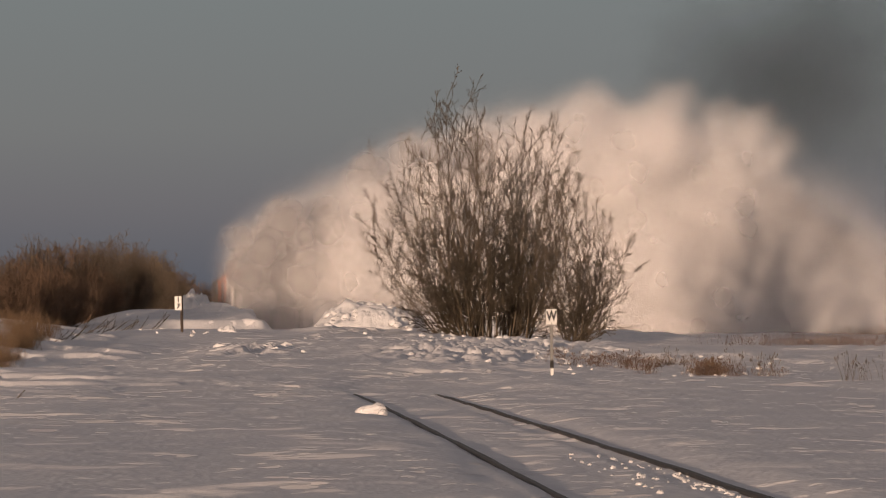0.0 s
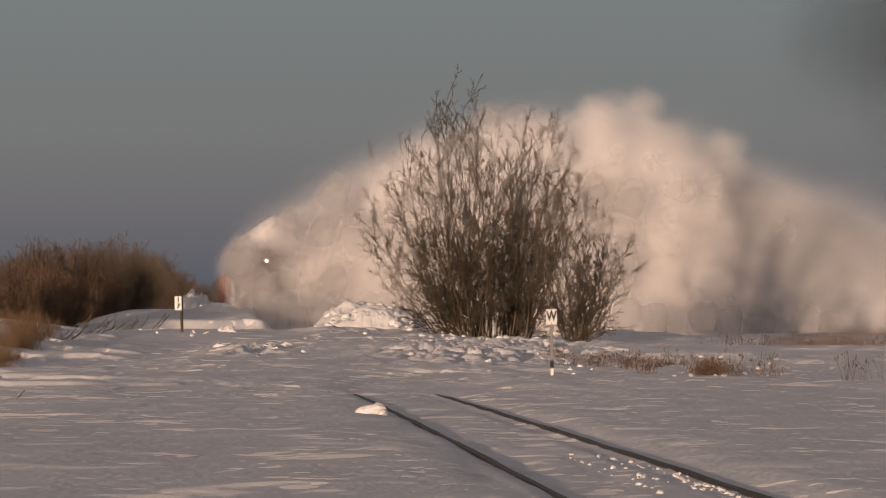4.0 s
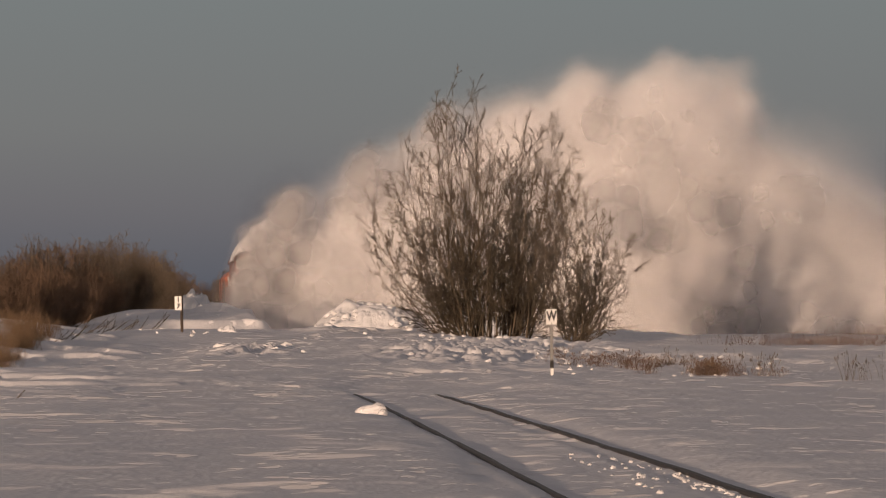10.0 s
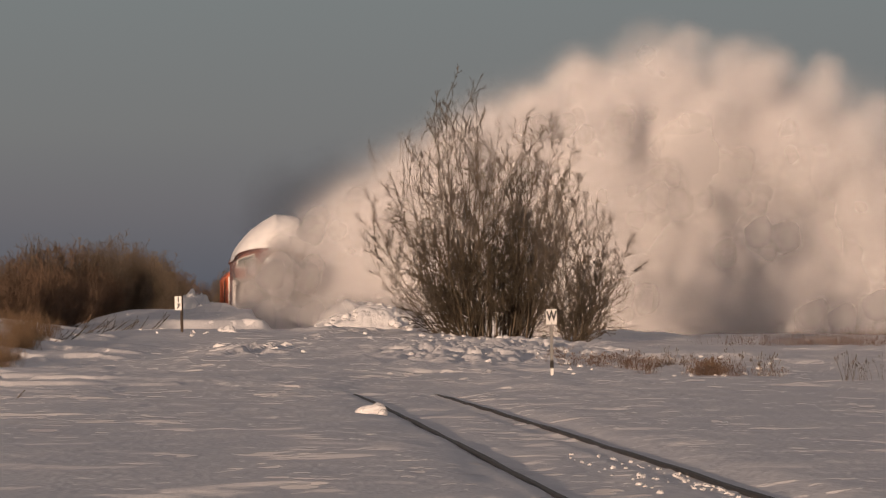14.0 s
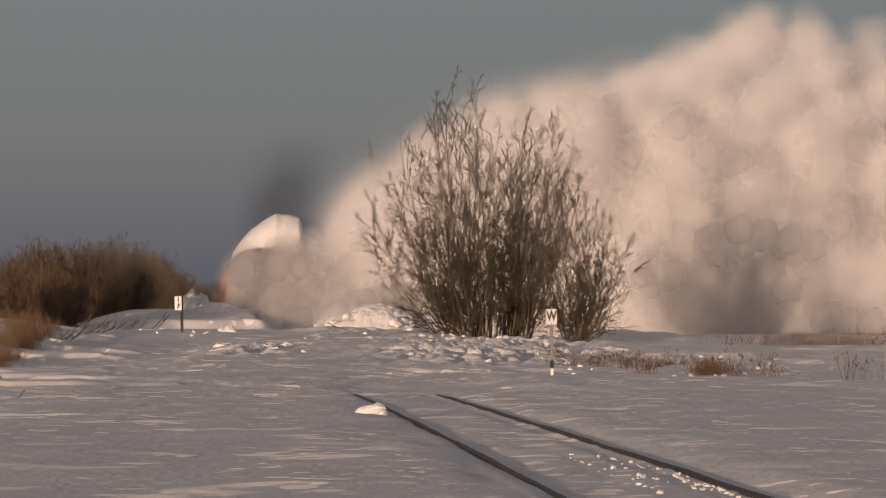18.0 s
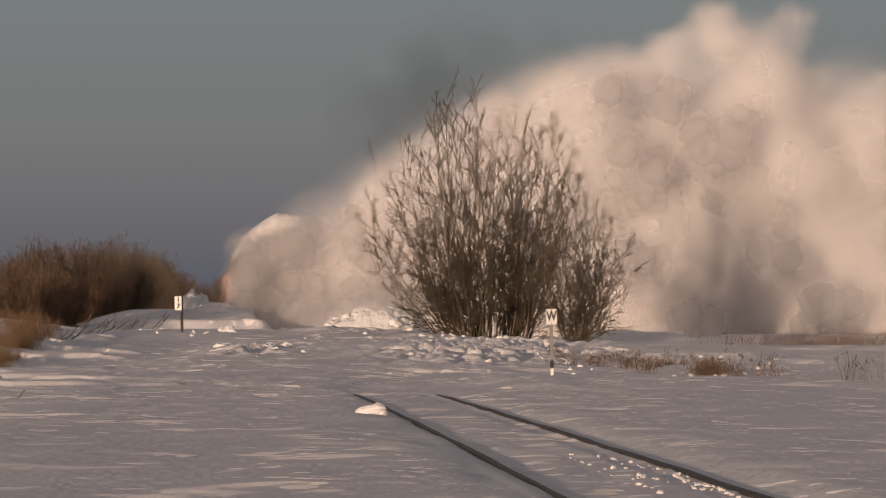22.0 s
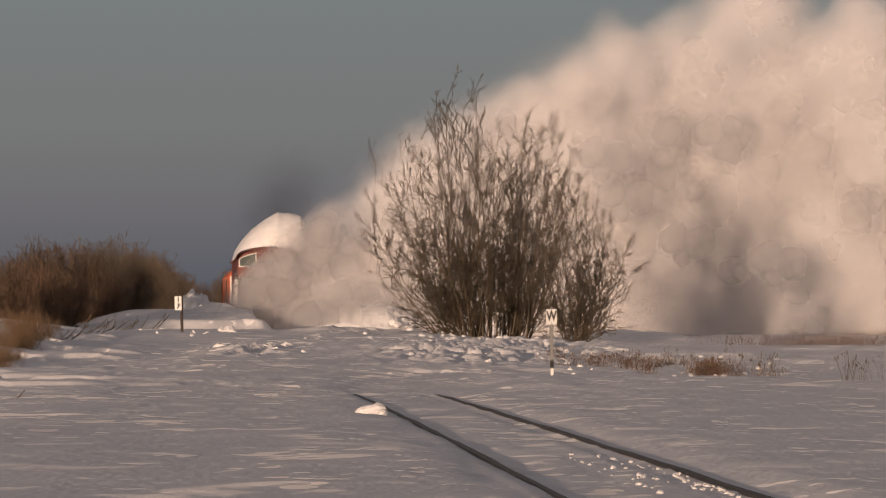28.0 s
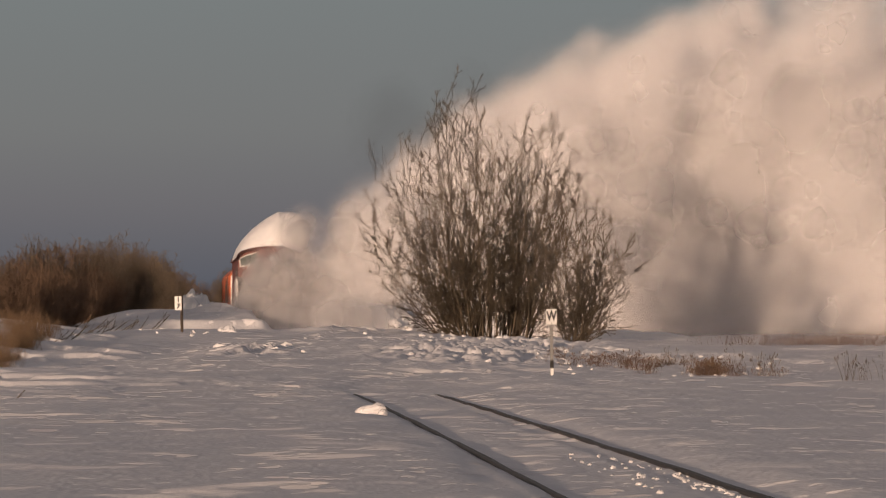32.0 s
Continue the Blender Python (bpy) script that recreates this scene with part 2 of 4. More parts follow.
def land(x, y, fine=True):
    """Height of the snow surface; 0 is the railhead."""
    x, y = np.asarray(x, float), np.asarray(y, float)
    t = x - track_x(y)
    z = 0.02 + 1.02 * step(66, 140, y) * (1 - 0.36 * step(-2.5, 5.5, x + 0.5 * vnoise(x * 0.2, y * 0.05, 5)))
    z = z + 0.30 * step(140, 175, y) * step(0, 6, x)
    z = z - 0.10 * step(4, 16, x) * step(10, 60, y) * (1 - step(90, 140, y))
    z = z - 0.5 * step(200, 420, y) * step(-2, 8, x)
    # the shallow ditch and verge under the hedge
    z = z + 0.35 * step(6.5, 10.0, -t) * step(80, 130, y)
    # the deep drift that the plow is cutting into: a wind-cut lip, then a long rise
    side = (1 - step(-0.95, -0.55, t + 0.25 * vnoise(x * 1.2, y * 0.5, 17))) * step(-9.5, -5.4, t)
    z = z + side * (0.46 * step(0, 1.1, y - drift_start(x)) + 0.46 * step(150, 159, y)) * (1 - 0.25 * step(190, 260, y))
    if not fine:
        return z
    calm = 1 - 0.75 * side * step(-1, 1, y - drift_start(x))
    amp = (0.30 + 0.70 * step(30, 120, y)) * calm
    z = z + amp * 0.10 * vnoise(x * 0.22 + 3, y * 0.075, 1)
    z = z + amp * 0.05 * vnoise(x * 0.55, y * 0.16, 2)
    # plates of wind crust with cut edges, higher where the crust is broken
    skew = x + 0.10 * y
    patch = step(-0.5, 0.35, vnoise(x * 0.30, y * 0.07, 14))
    p1 = vnoise(skew * 0.42, y * 0.22, 3) + 0.5 * vnoise(skew * 1.0, y * 0.62, 15) + 0.12 * vnoise(skew * 4, y * 1.6, 18)
    z = z + calm * 0.026 * (0.5 + step(40, 110, y)) * step(0.42, 0.47, p1) * (0.3 + 0.7 * patch)
    p2 = vnoise(skew * 0.95 + 7, y * 0.66, 4) + 0.4 * vnoise(skew * 2.6, y * 1.7, 16)
    z = z + calm * 0.018 * (0.5 + step(40, 110, y)) * step(0.55, 0.60, p2) * (0.2 + 0.8 * patch)
    p3 = vnoise(skew * 2.0 + 2, y * 1.4, 19)
    z = z + calm * 0.012 * (0.5 + step(40, 110, y)) * step(0.60, 0.68, p3) * patch
    # small drifts banked up along the hedge foot
    z = z + 0.13 * step(4.5, 6.5, -t) * step(60, 90, y) * (1 - step(126, 140, y)) * step(0.0, 0.22, vnoise(x * 0.38 + y * 0.3, y * 0.5 + x * 0.1, 22) + 0.4 * vnoise(x * 1.1, y * 1.1, 23) - 0.1)
    # broken slabs: one patch beside the line, a broad band before the willows and a row at their feet
    def spread(cx, cy, rx, ry):
        return np.exp(-((x - cx) / rx) ** 2 - ((y - cy) / ry) ** 2)
    rubble = np.clip(spread(-5.3, 106, 1.1, 5) + spread(0.4, 104, 2.0, 9) + spread(2.2, 120, 3.0, 8) + 0.7 * spread(-3.5, 138, 2.5, 5) + 0.5 * spread(6, 108, 4.5, 5), 0, 1)
    q = vnoise(x * 2.2, y * 1.1, 6) + 0.7 * vnoise(x * 6.3, y * 3.0, 20)
    z = z + rubble * calm * (0.11 * step(0.10, 0.20, q) + 0.09 * step(0.45, 0.55, q) + 0.07 * np.maximum(vnoise(x * 9, y * 5, 21), 0))
    # snow swept flush with the rails, and the hollows beside them
    near = 1 - step(70, 80, y + 3 * vnoise(x * 0.7, y * 0.1, 8))
    bed = (1 - step(0.9, 1.5, np.abs(t))) * near
    hollow = -0.020 - 0.022 * np.exp(-((t - 0.58) / 0.13) ** 2) - 0.012 * np.exp(-((t + 0.50) / 0.2) ** 2) - 0.015 * np.exp(-((t - 0.98) / 0.2) ** 2) + 0.035 * step(0.75, 0.95, -t)
    hollow = hollow + 0.012 * vnoise(x * 3, y * 0.5, 9) + 0.02 * np.maximum(vnoise(x * 6, y * 2.2, 10) - 0.2, 0) * step(0.0, 0.4, t)
    return z * (1 - bed) + hollow * bed


def spot(x, y):
    return float(land(np.array([x]), np.array([y]))[0])


def build_ground():
    inner = np.linspace(-1, 1, 321)
    outer = np.array([1.04, 1.1, 1.2, 1.35, 1.6, 2.0, 2.8, 4, 7, 14, 30, 80, 250])
    cols = np.concatenate([-outer[::-1], inner, outer])
    rows = np.concatenate([[-2500, -800, -250, -90, -40, -20, -8, 0, 6, 12, 17, 21, 24], np.arange(26, 60, 0.075), np.arange(60, 112, 0.1), np.arange(112, 178, 0.18), np.geomspace(178.5, 400, 60), np.geomspace(420, 4800, 25)])
    w = 3.0 + 0.124 * np.abs(rows)
    X, Y = cols[None, :] * w[:, None], np.repeat(rows[:, None], len(cols), 1)
    Z = land(X, Y)
    far = step(1.05, 3.0, np.abs(cols))[None, :]
    Z = Z * (1 - far) + (land(X, Y, False) * 0.6) * far
    V = np.stack([X, Y, Z], -1).reshape(-1, 3)
    n, k = len(rows), len(cols)
    i = (np.arange(n - 1)[:, None] * k + np.arange(k - 1)[None, :]).ravel()
    F = np.stack([i, i + 1, i + k + 1, i + k], 1)
    ob = new("ground", arrays_mesh("ground", V, F, SNOW, True))
    tagged(ob, "wind-packed snow field with crusted ripples and a deep drift", "snow", kind="structure")


build_ground()


def build_rails():
    """Two flat-bottom rails, just proud of the snow, each a thing of its own."""
    prof = [(-0.032, -0.012), (-0.032, -0.035), (-0.009, -0.05), (-0.009, -0.13), (-0.06, -0.15), (0.06, -0.15), (0.009, -0.13), (0.009, -0.05), (0.032, -0.035), (0.032, -0.012), (0.024, 0.0), (-0.024, 0.0)]
    ys = np.arange(-30, 84.1, 0.5)
    for side in (-1, 1):
        V, F = [], []
        for y in ys:
            c = float(track_x(y)) + side * 0.752
            sag = 0.004 * math.sin(y * 0.55 + side) + 0.003 * math.sin(y * 1.3 + 2 * side)
            sag -= 0.05 * float(step(66, 80, y))
            for px, pz in prof:
                V.append((c + px, y, pz + sag + 0.006))
        k = len(prof)
        for j in range(len(ys) - 1):
            for p in range(k):
                F.append((j * k + p, j * k + (p + 1) % k, (j + 1) * k + (p + 1) % k, (j + 1) * k + p))
        me = arrays_mesh("rail", V, F, RUST)
        me.materials.append(RAILTOP)
        for poly in me.polygons:
            poly.material_index = 1 if poly.index % k == 10 else 0
        tagged(new("rail", me), "rusty steel rail with a worn head, half buried in snow", "rail", "rails of the track")


build_rails()


# ---- woody plants ----
def tube(V, F, pts, radii, sides):
    """Adds a tapering tube along the points."""
    base = len(V)
    n = len(pts)
    for i in range(n):
        d = pts[min(i + 1, n - 1)] - pts[max(i - 1, 0)]
        d = d / (np.linalg.norm(d) + 1e-9)
        u = np.cross(d, (0.31, 0.9, 0.17))
        u = u / (np.linalg.norm(u) + 1e-9)
        w = np.cross(d, u)
        for s in range(sides):
            a = 2 * math.pi * s / sides
            V.append(pts[i] + radii[i] * (math.cos(a) * u + math.sin(a) * w))
    for i in range(n - 1):
        for s in range(sides):
            F.append((base + i * sides + s, base + i * sides + (s + 1) % sides, base + (i + 1) * sides + (s + 1) % sides, base + (i + 1) * sides + s))


def shoot(rng, a, d, length, bend, n, wander):
    """A wandering shoot from a along d, turned upwards by bend."""
    pts, p, q = [np.array(a, float)], np.array(a, float), np.array(d, float)
    for _ in range(n):
        q = q + rng.normal(0, wander, 3) + np.array((0, 0, bend))
        q = q / np.linalg.norm(q)
        p = p + q * length / n
        pts.append(p.copy())
    return pts


def twigs_from(rng, V, F, pts, r0, length, count, level, start=0.25, bend=0.06, thin=0.004, splay=(18, 50)):
    """Side shoots along a limb, thinner and shorter towards its tip, with shoots of their own."""
    n = len(pts) - 1
    for _ in range(count):
        f = start + (0.97 - start) * rng.random()
        i = min(int(f * n), n - 1)
        g = f * n - i
        a = pts[i] * (1 - g) + pts[i + 1] * g
        d = pts[i + 1] - pts[i]
        d = d / np.linalg.norm(d)
        side = np.cross(d, rng.normal(0, 1, 3))
        side = side / (np.linalg.norm(side) + 1e-9)
        ang = radians(rng.uniform(*splay))
        d2 = math.cos(ang) * d + math.sin(ang) * side
        ln = length * (1.1 - 0.55 * f) * rng.uniform(0.55, 1.35)
        r = max(r0 * (1 - 0.6 * f), thin)
        segs = 6 if level > 1 else (4 if level == 1 else 3)
        sp = shoot(rng, a, d2, ln, bend, segs, 0.13)
        tube(V, F, sp, np.linspace(r, thin * 0.55, segs + 1), 4 if level > 1 else 3)
        if level > 0:
            twigs_from(rng, V, F, sp, r * 0.5, ln * 0.55, int(5 + 5 * rng.random()) if level > 1 else int(3 + 4 * rng.random()), level - 1, 0.12, bend, thin, splay)


def stem_to(rng, a, tip, lean, n=14):
    """A limb from a to tip that first leans out and then turns up."""
    a, tip = np.array(a, float), np.array(tip, float)
    mid = a * 0.55 + tip * 0.45 + np.array((lean * (tip[0] - a[0]), lean * (tip[1] - a[1]), 0))
    t = np.linspace(0, 1, n + 1)[:, None]
    pts = (1 - t) ** 2 * a + 2 * t * (1 - t) * mid + t ** 2 * tip
    size = np.linalg.norm(tip - a) * 0.009
    wob = np.cumsum(rng.normal(0, size, (n + 1, 3)), 0) * np.sin(np.pi * t)
    return list(pts + wob)


def fan_out(rng, V, F, pts, r0, length, counts, start=0.22):
    """Straight ascending side shoots along a limb, each with finer ones, in open fans."""
    n = len(pts) - 1
    k = counts[0]
    for c in range(k):
        f = start + (0.98 - start) * (c + rng.random()) / k
        i = min(int(f * n), n - 1)
        g = f * n - i
        a = pts[i] * (1 - g) + pts[i + 1] * g
        d = pts[i + 1] - pts[i]
        d = d / np.linalg.norm(d)
        side = np.cross(d, rng.normal(0, 1, 3))
        side = side / (np.linalg.norm(side) + 1e-9)
        ang = radians(rng.uniform(26, 60) * (1.15 - 0.65 * f))
        ln = length * (1.12 - 0.72 * f) * rng.uniform(0.55, 1.25)
        segs = 5 if len(counts) == 3 else (4 if len(counts) == 2 else 3)
        r = max(r0 * (1 - 0.65 * f), 0.0095)
        sp = shoot(rng, a, math.cos(ang) * d + math.sin(ang) * side, ln, 0.030, segs, 0.07)
        tube(V, F, sp, np.linspace(r, 0.0068, segs + 1), 4 if len(counts) == 3 else 3)
        if len(counts) > 1:
            fan_out(rng, V, F, sp, r * 0.55, ln * 0.52, counts[1:], 0.15)


def willow(name, at, tips, seed, label, twig_count, stem_r=0.041, spread=1.0):
    """A many-stemmed willow; tips: sideways, along and height of each stem's end, in metres from the foot."""
    rng = np.random.default_rng(seed)
    top = new(name)
    top.location = at
    tagged(top, label, "tree", "bare willows")
    for j, (tx, ty, tz) in enumerate(tips):
        foot = (tx * 0.31 * spread + rng.normal(0, 0.16), ty * 0.30 + rng.normal(0, 0.16), -0.15)
        pts = stem_to(rng, foot, (tx, ty, tz), rng.uniform(0.05, 0.3))
        r0 = stem_r * (0.45 + 0.07 * tz) * rng.uniform(0.7, 1.3)
        V, F = [], []
        tube(V, F, pts, r0 * (1 - np.linspace(0, 1, len(pts)) ** 0.8 * 0.94), 7)
        stem = part("stem", arrays_mesh("stem", V, F, BARK, True), None, top)
        V, F = [], []
        fan_out(rng, V, F, pts, r0 * 0.40, 0.52 * tz ** 0.75, (int(twig_count * (0.5 + 0.075 * tz)), 5, 3), 0.10)
        tagged(part("branchwork", arrays_mesh("branchwork", V, F, TWIG), None, stem), kind="stuff")
    return top


def crown_tips(rng, count, outline):
    """Ends of stems under an outline of (sideways, height) pairs, from its skin inwards."""
    xs, hs = zip(*outline)
    tips = []
    for i in range(count):
        x = xs[0] + (xs[-1] - xs[0]) * (i + rng.random()) / count
        h = np.interp(x, xs, hs) * (1.0 if i % 3 else rng.uniform(0.72, 0.92))
        tips.append((x, rng.uniform(-1.6, 1.6), h * rng.uniform(0.93, 1.0)))
    # short shoots that crowd the foot
    for i in range(count + count // 2):
        x = (xs[0] + (xs[-1] - xs[0]) * rng.random()) * 0.6
        tips.append((x, rng.uniform(-1.2, 1.2), float(np.interp(x, xs, hs)) * rng.uniform(0.16, 0.55)))
    return tips


def build_willows():
    rng = np.random.default_rng(5)
    y = 133.0
    main = [(-4.3, 3.7), (-4.05, 4.4), (-3.4, 5.3), (-2.9, 6.5), (-2.2, 6.9), (-1.85, 8.2), (-1.55, 8.9), (-1.0, 7.9), (-0.45, 8.6), (-0.1, 8.4), (0.3, 7.4), (0.75, 6.4), (1.2, 5.4)]
    x = across(857, y)
    willow("willow_clump", (x, y, spot(x, y)), crown_tips(rng, 26, main), 11, "tall bare grey-brown willow clump with many stems in snow", 13)
    mid = [(-0.5, 5.4), (0.1, 7.1), (0.7, 7.7), (1.4, 7.4), (1.8, 7.5), (2.3, 6.7), (2.6, 5.6)]
    x = across(899, y + 1.5)
    willow("willow_clump", (x, y + 1.5, spot(x, y + 1.5)), crown_tips(rng, 15, mid), 12, "slender bare willow growing behind the tall clump", 14, 0.042)
    right = [(-1.6, 2.6), (-1.1, 4.4), (-0.5, 5.6), (0.2, 5.6), (0.7, 4.6), (1.3, 4.3), (1.75, 4.4), (2.1, 3.2), (2.45, 1.9)]
    x = across(1015, y - 2)
    willow("willow_shrub", (x, y - 2, spot(x, y - 2)), crown_tips(rng, 15, right), 13, "low bare willow shrub beside the whistle post", 14, 0.040, 0.5)
    # a lone tree far behind, of which only the head rises over the blown snow
    far = [(-1.5, 10.2), (-0.9, 11.3), (-0.2, 11.5), (0.4, 12.1), (0.9, 12.0), (1.4, 11.0)]
    x = across(688, 232)
    willow("far_tree", (x, 232, spot(x, 232)), crown_tips(rng, 6, far), 14, "bare tree far behind the blown snow", 6, 0.08)


build_willows()


def bush_mesh(seed, height, width, stems, mat):
    rng = np.random.default_rng(seed)
    V, F = [], []
    for _ in range(stems):
        a = rng.random() * 2 * math.pi
        r = rng.random() ** 0.6
        tip = (math.cos(a) * r * width / 2, math.sin(a) * r * width / 2, height * (1 - 0.45 * r ** 2.2) * rng.uniform(0.72, 1.0))
        pts = stem_to(rng, (tip[0] * 0.35, tip[1] * 0.35, -0.1), tip, 0.2, 6)
        tube(V, F, pts, np.linspace(0.026, 0.008, len(pts)), 3)
        twigs_from(rng, V, F, pts, 0.014, height * 0.26, 10, 1, 0.12, 0.05, 0.0085, (20, 60))
    return arrays_mesh("bush", V, F, mat)


def build_hedge():
    """The row of bushes along the line, each a thing of its own; thinner and lower further off."""
    rng = np.random.default_rng(21)
    kinds = [bush_mesh(31, 4.4, 3.4, 46, OSIER), bush_mesh(32, 3.8, 3.6, 46, OSIER), bush_mesh(33, 2.6, 3.2, 40, RED_OSIER), bush_mesh(34, 3.2, 3.0, 42, RED_OSIER), bush_mesh(35, 5.2, 3.6, 50, OSIER)]

    tall = (4.4, 3.8, 2.6, 3.2, 5.2)
    # rise of the hedge's skyline over the eye, per metre of distance, against the bearing
    skyline = ((-200, 0.0165), (0, 0.0180), (40, 0.0215), (60, 0.0231), (97, 0.0228), (141, 0.0218), (170, 0.0235), (209, 0.0231), (252, 0.0213), (291, 0.0189), (311, 0.0157), (335, 0.0105))

    def put(x, y, kind, s=1.0, label="dense bare brown bush in the hedge beside the line", row=False):
        ob = new("bush", kinds[kind])
        if row:
            top = EYE[2] + table(skyline, 784 + 6881 * x / y) * y
            s = max(0.4, (top - spot(x, y)) / tall[kind] * s)
        ob.matrix_basis = Matrix.Translation((x, y, spot(x, y))) @ pose(0, 0, 0, 0, 0, rng.uniform(0, 360)) @ Matrix.Diagonal((s, s, s * rng.uniform(0.92, 1.06), 1))
        tagged(ob, label, "bush", "hedge along the line")

    # bearing, distance, kind, size
    for mark, y, k, s in ((8, 150, 1, 1.0), (30, 156, 3, 1.02), (52, 160, 1, 0.98), (70, 165, 3, 1.03), (92, 168, 0, 0.98), (112, 172, 3, 1.03), (130, 178, 0, 0.98), (150, 184, 0, 1.0), (168, 188, 4, 1.0), (186, 196, 4, 0.98), (202, 200, 0, 1.03), (218, 206, 4, 1.0), (232, 214, 4, 1.0), (246, 222, 4, 1.02), (258, 232, 4, 1.0), (270, 244, 4, 1.0), (280, 258, 4, 1.0), (288, 270, 0, 1.0), (296, 290, 1, 1.0), (306, 310, 3, 1.0), (315, 330, 2, 1.0), (321, 345, 2, 1.0),
                          (20, 138, 3, 0.86), (60, 142, 2, 0.82), (100, 147, 2, 0.76), (-30, 150, 1, 1.0), (-75, 152, 0, 1.0), (-130, 150, 4, 1.0), (78, 144, 3, 0.60), (118, 146, 2, 0.62), (140, 153, 3, 0.62), (160, 160, 2, 0.66), (182, 168, 3, 0.68), (205, 178, 0, 0.66), (228, 190, 1, 0.7), (250, 205, 0, 0.7), (272, 222, 1, 0.7)):
        put(across(mark, y), y, k, s, "reddish bare osier bush in the hedge beside the line" if k in (2, 3) else "dense bare brown bush in the hedge beside the line", True)
    for mark, y, k, s in ((378, 300, 3, 1.15), (388, 296, 1, 1.12), (396, 294, 1, 1.2), (408, 292, 1, 1.2), (420, 290, 0, 1.1), (440, 288, 1, 1.1)):
        put(across(mark, y), y, k, s, "bare brown bush far down the line")


build_hedge()


# ---- signs ----
def letters(name, text, size, at, mat, parent, label, squeeze=1.0):
    cu = bpy.data.curves.new(name, "FONT")
    cu.body, cu.size, cu.align_x, cu.align_y, cu.extrude, cu.offset = text, size, "CENTER", "CENTER", 0.003, size * 0.03
    tmp = bpy.data.objects.new(name, cu)
    me = bpy.data.meshes.new_from_object(tmp)
    bpy.data.objects.remove(tmp)
    me.materials.clear()
    me.materials.append(mat)
    ob = new(name, me)
    ob.parent = parent
    ob.matrix_basis = Matrix.Translation(at) @ pose(0, 0, 0, 90, 0, 0) @ Matrix.Diagonal((squeeze, 1, 1, 1))
    return tagged(ob, label)


def build_signs():
    y = 88.0
    x = across(977, y)
    z = spot(x, y)
    post = tagged(new("whistle_post"), "white whistle board with a black W on a steel post", "sign")
    post.location = (x, y, z)
    post.rotation_euler = (0, radians(-0.8), radians(8))
    bm = bmesh.new()
    box(bm, (-0.032, -0.006, -0.4), (0.032, 0.0, 1.22))
    box(bm, (-0.032, 0.0, -0.4), (-0.026, 0.03, 1.22))
    box(bm, (0.026, 0.0, -0.4), (0.032, 0.03, 1.22))
    part("post", bm, STEEL, post, "grey steel channel post")
    part("rust_band", block((-0.036, -0.010, 0.17), (0.036, 0.033, 0.33), 0.002), IRON, post, "dark stained band on the post")
    part("foot_plate", block((-0.035, -0.012, -0.1), (0.035, 0.032, 0.15), 0.002), WHITE, post, "white painted foot of the post")
    board = part("board", block((-0.125, -0.028, 1.145), (0.125, -0.010, 1.49), 0.008), WHITE, post, "white painted board")
    letters("letter", "W", 0.30, (0, -0.031, 1.325), BLACK, board, "black letter W", 0.72)
    for zz in (1.175, 1.465):
        part("bolt", rod(bmesh.new(), (0, -0.036, zz), (0, -0.02, zz), 0.009, 8), IRON, board)

    y = 131.0
    x = across(322.5, y)
    mile = tagged(new("mile_board"), "narrow white mile board with black figures on a dark post", "sign")
    mile.location = (x, y, spot(x, y))
    mile.rotation_euler = (0, radians(-1), radians(-14))
    part("post", block((-0.045, -0.04, -0.4), (0.035, 0.04, 1.22), 0.008), DARKPOST, mile, "dark tarred wooden post")
    board = part("board", block((-0.235, -0.062, 0.74), (0.012, -0.042, 1.21), 0.006), WHITE, mile, "white painted board")
    letters("figure", "1", 0.25, (-0.10, -0.066, 1.09), BLACK, board, "black figure")
    letters("figure", "7", 0.25, (-0.10, -0.066, 0.86), BLACK, board, "black figure")


build_signs()


# ---- snow heaps and clods ----
def clod_mesh(seed, rough=0.35):
    bm = bmesh.new()
    bmesh.ops.create_icosphere(bm, subdivisions=2, radius=1.0)
    rng = random.Random(seed)
    off = Vector((rng.random() * 50, rng.random() * 50, 0))
    for v in bm.verts:
        k = 1 + rough * noise.noise(v.co * 1.1 + off) + 0.2 * noise.noise(v.co * 2.7 + off)
        v.co = Vector((v.co.x * 1.15, v.co.y, v.co.z * 0.72)) * k
        v.co = Vector([round(c * 2.4) / 2.4 * 0.45 + c * 0.55 for c in v.co])
    return finish(bm, "snow_clod", CHUNK)


CLODS = [clod_mesh(i) for i in range(8)]


def heap(name, cx, cy, lx, ly, h, seed, label, rough=0.22, skew=0.0, n=60):
    """A thrown-up heap of broken snow, its foot sunk in the ground."""
    u = np.linspace(-1, 1, n)
    U, W = np.meshgrid(u, u)
    X, Y = cx + U * lx, cy + W * ly
    s = np.clip(1 - np.abs(U + skew * (1 - np.abs(U))) ** 2.4, 0, 1) ** 0.8 * np.clip(1 - np.abs(W) ** 2.2, 0, 1) ** 0.75
    bumpy = rough * vnoise(X * 1.3, Y * 1.3, seed) + 0.6 * rough * np.abs(vnoise(X * 3.3, Y * 3.3, seed + 1)) + 0.3 * rough * np.abs(vnoise(X * 8, Y * 8, seed + 2))
    Z = land(X, Y, False) - 0.25 + (h + 0.25) * s + bumpy * np.minimum(s * 2, 1)
    V = np.stack([X, Y, Z], -1).reshape(-1, 3)
    i = (np.arange(n - 1)[:, None] * n + np.arange(n - 1)[None, :]).ravel()
    ob = new(name, arrays_mesh(name, V, np.stack([i, i + 1, i + n + 1, i + n], 1), CHUNK, True))
    return tagged(ob, label, "snow mound", "mounds of thrown snow")


